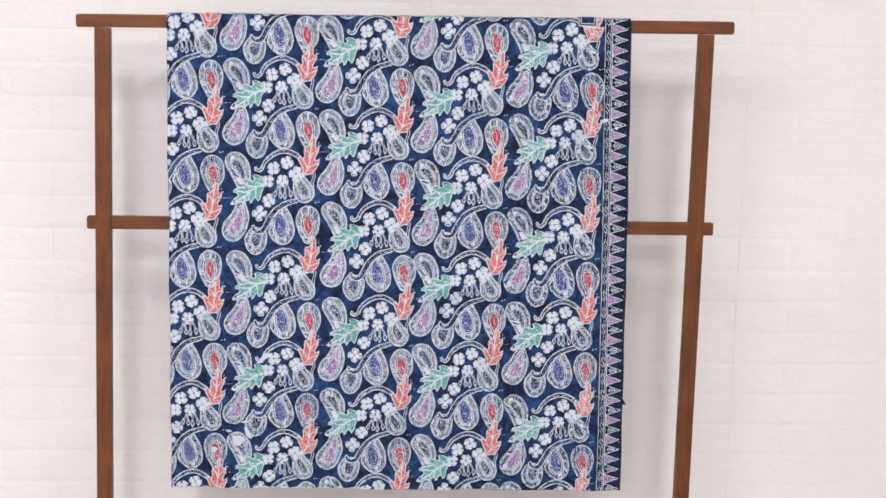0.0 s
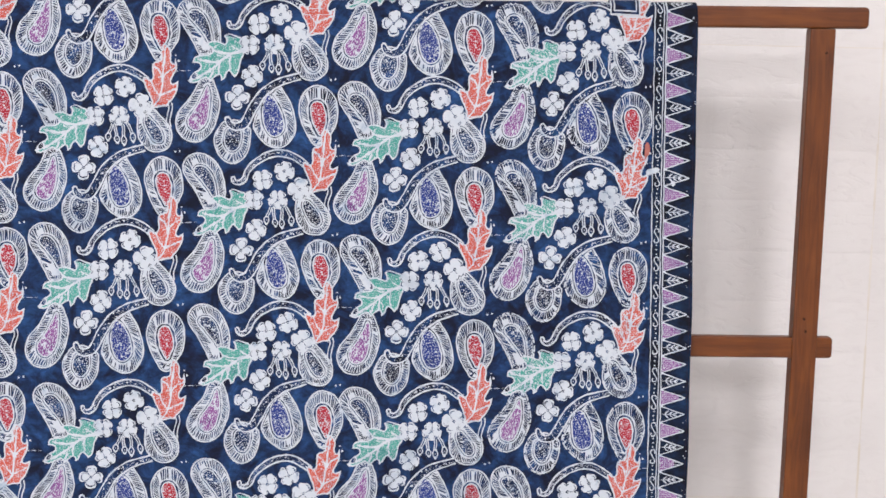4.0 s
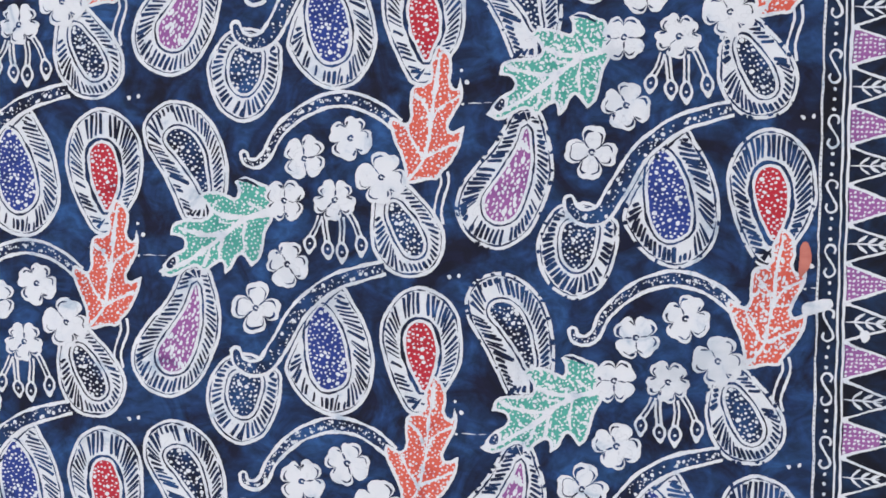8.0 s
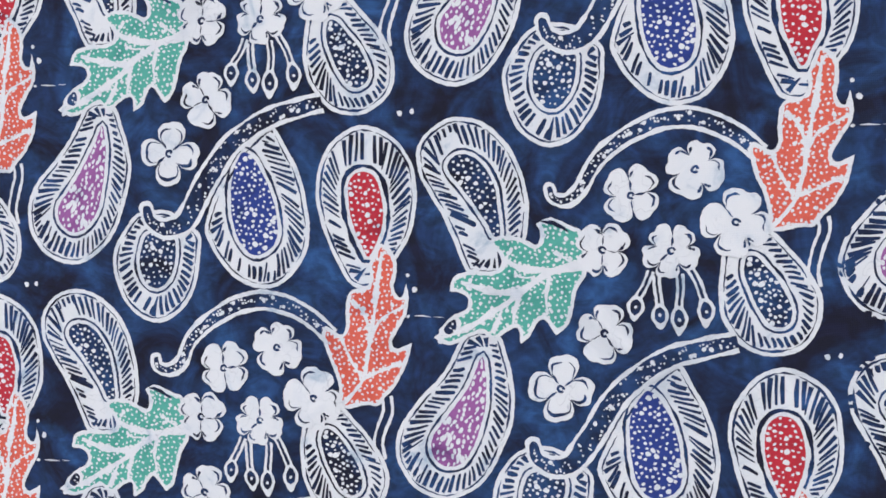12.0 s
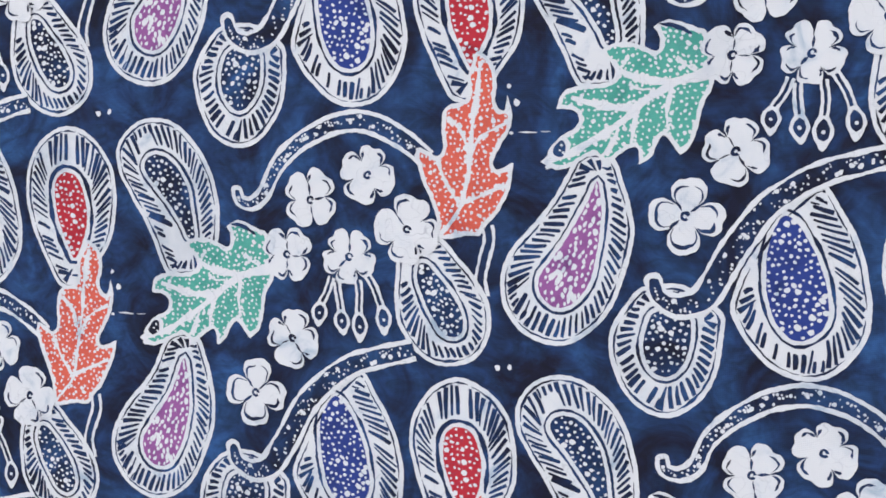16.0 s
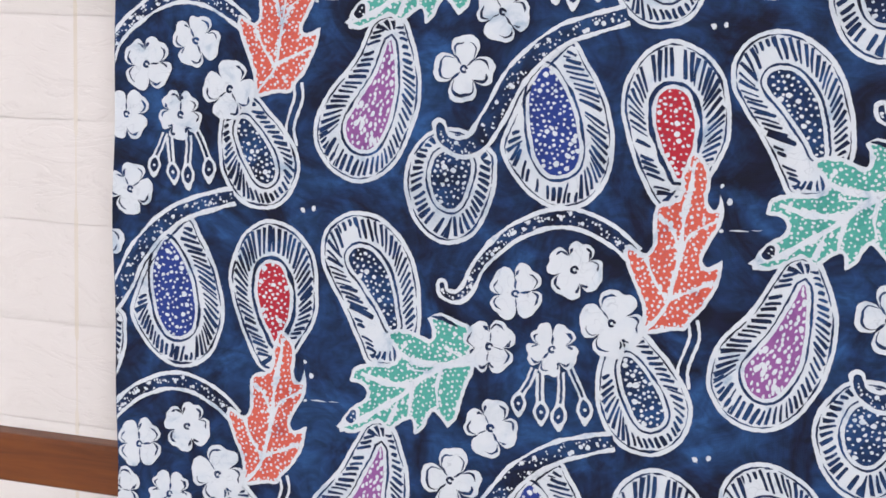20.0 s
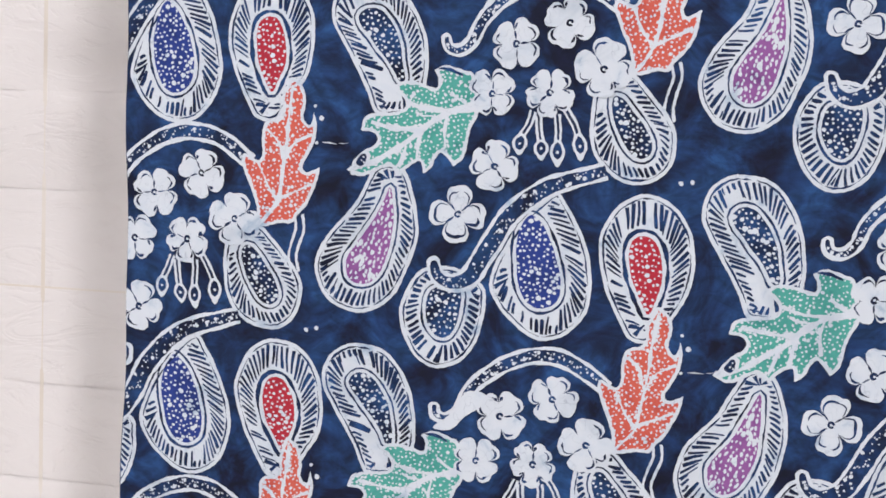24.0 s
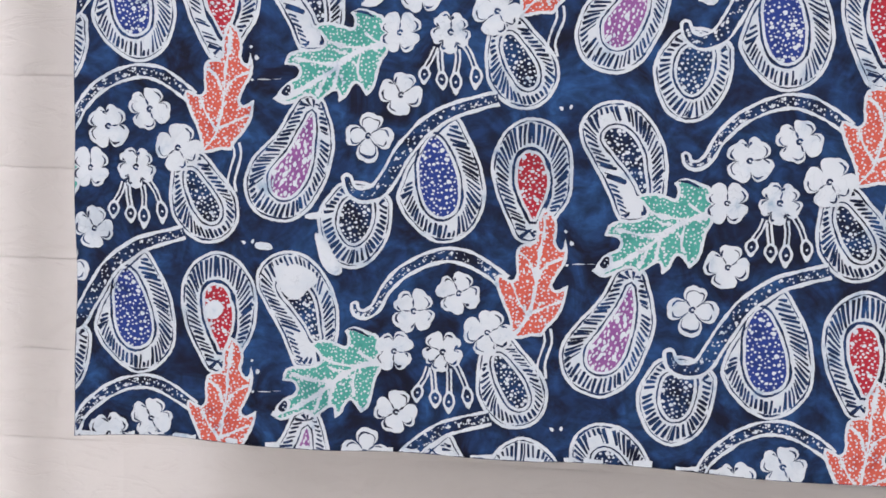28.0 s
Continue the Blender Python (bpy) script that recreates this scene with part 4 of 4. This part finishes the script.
def lay(sheet, name, cloth, place, right, label="", rank=0.0):
    """Lays a sheet on the cloth; place: from millimetres to the cloth's own x and z."""
    v = np.array(sheet.v, float)
    x, z = place(v[:, 0], v[:, 1])
    x, z = (x + 0.0003 * np.sin(120 * x + 160 * z) + 0.00013 * np.sin(390 * z - 210 * x) + 0.00014 * np.sin(1500 * z - 700 * x),
            z + 0.0003 * np.sin(130 * x - 150 * z + 1) + 0.00013 * np.sin(350 * x + 160 * z) + 0.00014 * np.sin(1300 * x + 500 * z))
    x = np.clip(x, left_edge(z) + 0.0006, right(z))
    z = np.clip(z, bottom_edge(x) + 0.0006, ARC_Z + RAIL_SLOPE * x + 2.6 * ARC_R)
    f, m = np.array(sheet.f), np.array(sheet.m)
    a, b, c = (np.stack([x, z], 1)[f[:, k]] for k in range(3))
    area = np.cross(b - a, c - a)
    keep = np.abs(area) > 1e-9
    if keep.sum() < 6:
        return None
    f = np.where((area > 0)[:, None], f, f[:, ::-1])[keep]
    m = m[keep]
    used, f = np.unique(f, return_inverse=True)
    f = f.reshape(-1, 3)
    bend = np.clip((z[used] - ARC_Z - RAIL_SLOPE * x[used] + 0.003) / 0.004, 0, 1)
    p = drape(x[used], z[used], LIFT * (v[used, 2] * (1 + bend) + rank) + 0.0005 * bend)
    return mesh_object(name, p.tolist(), f.tolist(), sheet.mats, cloth, label, idx=m.tolist())


def build_border(cloth):
    """Scroll column, three lines and a row of tapering triangles along the cloth's edge."""
    rnd = random.Random(21)
    right = lambda z: right_edge(z) - 0.0005
    place = lambda u, w: (line_x(w / 1000) + u / 1000, w / 1000)
    zs = np.arange(512, 1664, 6.0)
    s = Sheet()
    for u0, u1 in ((-1.0, 15.0), (15.0, 30.0), (30.0, 46.0), (46.0, 70.0)):
        s.strip([(u0, z) for z in zs], [(u1, z) for z in zs], DEEP, 0.6)
    lay(s, "border_ground", cloth, place, right, "deeper, almost black indigo border strip")
    for name, u, width in (("border_line", 0.0, 1.5), ("border_line", 12.6, 1.3), ("border_line", 16.2, 1.6)):
        s = Sheet()
        s.band([(u, z) for z in zs], width, WHITE, 2, False, 0.3, rnd)
        if u == 0:
            for z in np.arange(514, 1660, 3.1):
                s.dot(0, z, 0.42, DYE, 3, rnd, sides=5)
        lay(s, name, cloth, place, right)
    for k in range(-3, 29):
        z = 1505.9 - 39.8 * k
        s = Sheet()
        curl = [(9.6, 4.6), (10.6, 7.4), (9.0, 9.8), (6.2, 9.8), (4.2, 7.4), (4.8, 4.0)]
        curve = [(px, z + pz) for px, pz in curl] + [(14.0 - px, z - pz) for px, pz in curl[::-1]]
        s.band(spline(curve, 1.0), 1.4, WHITE, 2, False, 0.25, rnd)
        for j in (-1, 0, 1):
            s.dot(7.0 + rnd.uniform(-0.4, 0.4), z - 19.9 + j * 6.2, 1.15, WHITE, 2, rnd)
        lay(s, "border_scroll", cloth, place, right)
    for k in range(-3, 44):
        z = 1557.9 - 24.15 * k
        violet = k % 2 == 0
        s = Sheet()
        base, tip, h = 17.0, 51.5, 11.6
        s.band(resample([(base, z + h), (tip, z), (base, z - h)], 2.4), 1.6, WHITE, 4, False, 0.25, rnd)
        s.dot(base + 1.5, z + h, 1.9, WHITE, 4, rnd)
        if violet:
            end = rnd.uniform(0.62, 0.9)
            s.fill(resample([(base + 0.5, z - h + 1), (base + (tip - base) * end, z - h * (1 - end) + 0.4), (base + (tip - base) * end, z + h * (1 - end) - 0.4), (base + 0.5, z + h - 1)], 3.0, True), VIOLET, 2)
            for u in np.arange(base + 1.8, tip - 5, 2.7):
                for w in np.arange(-h, h, 2.7):
                    if abs(w) < h * (1 - (u - base) / (tip - base)) - 1.4:
                        s.dot(u + rnd.uniform(-0.5, 0.5), z + w + rnd.uniform(-0.5, 0.5), rnd.uniform(0.55, 0.9), WHITE, 3, rnd, 1.3, 0.3, 6)
        else:
            s.band(resample([(base, z), (base + 24, z)], 3), 1.1, WHITE, 2, False, 0.3, rnd, True)
            for j, u in enumerate((6.0, 12.0, 18.0)):
                r = 5.6 - 1.5 * j
                for side in (-1, 1):
                    s.band(spline([(base + u, z), (base + u + 1.5, z + side * r * 0.4), (base + u + 6.0, z + side * r)], 1.2), 1.7, WHITE, 2, False, 0.3, rnd, True)
        lay(s, "border_triangle", cloth, place, right, "violet dotted triangle" if violet else "dark triangle with a white sprig")
    s = Sheet()
    for k in range(46):
        s.dot(rnd.uniform(48, 58), rnd.uniform(520, 1610), rnd.uniform(0.4, 1.1), WHITE, 2, rnd)
    tagged(lay(s, "border_specks", cloth, place, right), kind="stuff")


def build_extras(cloth):
    """Marks that happened once: drips, patches and the stamp frame at the fold."""
    rnd = random.Random(33)
    right = lambda z: right_edge(z) - 0.0005
    place = lambda u, w: (u / 1000, w / 1000)

    def patch(name, pts, mat, layer, label=""):
        s = Sheet()
        s.fill(spline(pts, 1.6, True), mat, layer, 4.0)
        lay(s, name, cloth, place, right, label)

    patch("wax_drip", [(464, 1394), (465, 1399), (471, 1401), (480, 1403), (483, 1401), (482, 1397), (474, 1394), (467, 1392)], WHITE, 10, "white wax drip across the border")
    patch("wax_drip", [(500, 1383), (505, 1384), (506, 1379), (502, 1377)], WHITE, 10)
    patch("coral_smear", [(461, 1433), (463, 1437), (466, 1437), (468, 1430), (468, 1424), (465, 1418), (462, 1416), (461, 1424)], FADED, 12, "faded smudge of coral dye beside the leaf")
    patch("wax_patch", [(-321, 819), (-313, 826), (-303, 841), (-297, 843), (-290, 841), (-289, 836), (-302, 827), (-311, 818)], WHITE, 12, "spilt wax beside a flower")
    patch("wax_patch", [(-376, 633), (-366, 643), (-352, 640), (-347, 633), (-353, 627), (-360, 620), (-368, 621)], WHITE, 12, "spilt wax over a paisley")
    patch("wax_patch", [(-427, 610), (-419, 617), (-412, 612), (-417, 604), (-424, 604)], WHITE, 12, "spilt wax over a crimson paisley")
    patch("wax_patch", [(-350, 664), (-343, 662), (-337, 652), (-330, 641), (-335, 637), (-344, 644)], WHITE, 12, "spilt wax at a round paisley")
    patch("wax_drip", [(-391, 657), (-381, 657), (-380, 653), (-390, 653)], WHITE, 10)
    patch("wax_drip", [(-356, 678), (-346, 680), (-345, 676), (-356, 675)], WHITE, 10)
    # stamped frame, half turned over the rail
    s = Sheet()
    for inset_by, width in ((0, 2.2), (4.6, 1.6)):
        x0, x1, z0, z1 = 407 + inset_by, 447 - inset_by, 1612 + inset_by, 1652 - inset_by
        s.band(resample([(x0, z0), (x1, z0), (x1, z1), (x0, z1), (x0, z0)], 3.0), width, WHITE, 12, False, 0.25, rnd)
    s.fill(resample([(407, 1612), (447, 1612), (447, 1652), (407, 1652)], 3.0, True), DYE, 11, 6.0)
    lay(s, "stamped_frame", cloth, place, right, "white stamped frame at the fold")
    # selvage marks on the lower hem
    s = Sheet()
    u = -515.0
    while u < -60:
        w = rnd.uniform(4, 17)
        b = float(bottom_edge(u / 1000)) * 1000
        s.band(resample([(u, b + 1.9), (u + w, b + 2.1)], 2.5), rnd.uniform(2.4, 3.6), WHITE, 13, False, 0.4, rnd)
        u += w + rnd.uniform(3, 22)
    tagged(lay(s, "hem_mark", cloth, place, right, "white undyed marks along the hem"), kind="stuff")
    # hem thread along the border edge
    s = Sheet()
    pts = [(float(right_edge(z)) * 1000 - 4.0, z * 1000) for z in np.arange(0.515, 1.63, 0.008)]
    s.band(pts, 0.6, HEM, 2, False, 0.3, rnd)
    lay(s, "hem_thread", cloth, place, right, "dull violet hem thread")


def build_print(cloth):
    kinds = [templates(0, 1.0), templates(100, 1.12), templates(200, 0.95), templates(300, 1.25)]
    pick = random.Random(4)
    right = lambda z: line_x(z) - 0.0012
    for ax, az, wide, lean, slope, tall in itertools.chain.from_iterable(COLUMNS):
        motifs = kinds[3 if ax > 0.38 and pick.random() < 0.7 else pick.randrange(3)]
        grid = Matrix(((1 + wide / 1000, lean / 1000), (slope / 1000, 1 + tall / 1000)))
        for rank, (name, sheet) in enumerate(motifs):
            place = lambda u, w, ax=ax, az=az, g=grid: (ax + (g[0][0] * u + g[0][1] * w) / 1000, az + (g[1][0] * u + g[1][1] * w) / 1000)
            ob = lay(sheet, name, cloth, place, right, rank=0.045 * rank)
            if ob and name == "splash":
                ob["kind"] = "stuff"


build_rack()
batik = build_cloth()
build_print(batik)
build_border(batik)
build_extras(batik)
build_bricks()
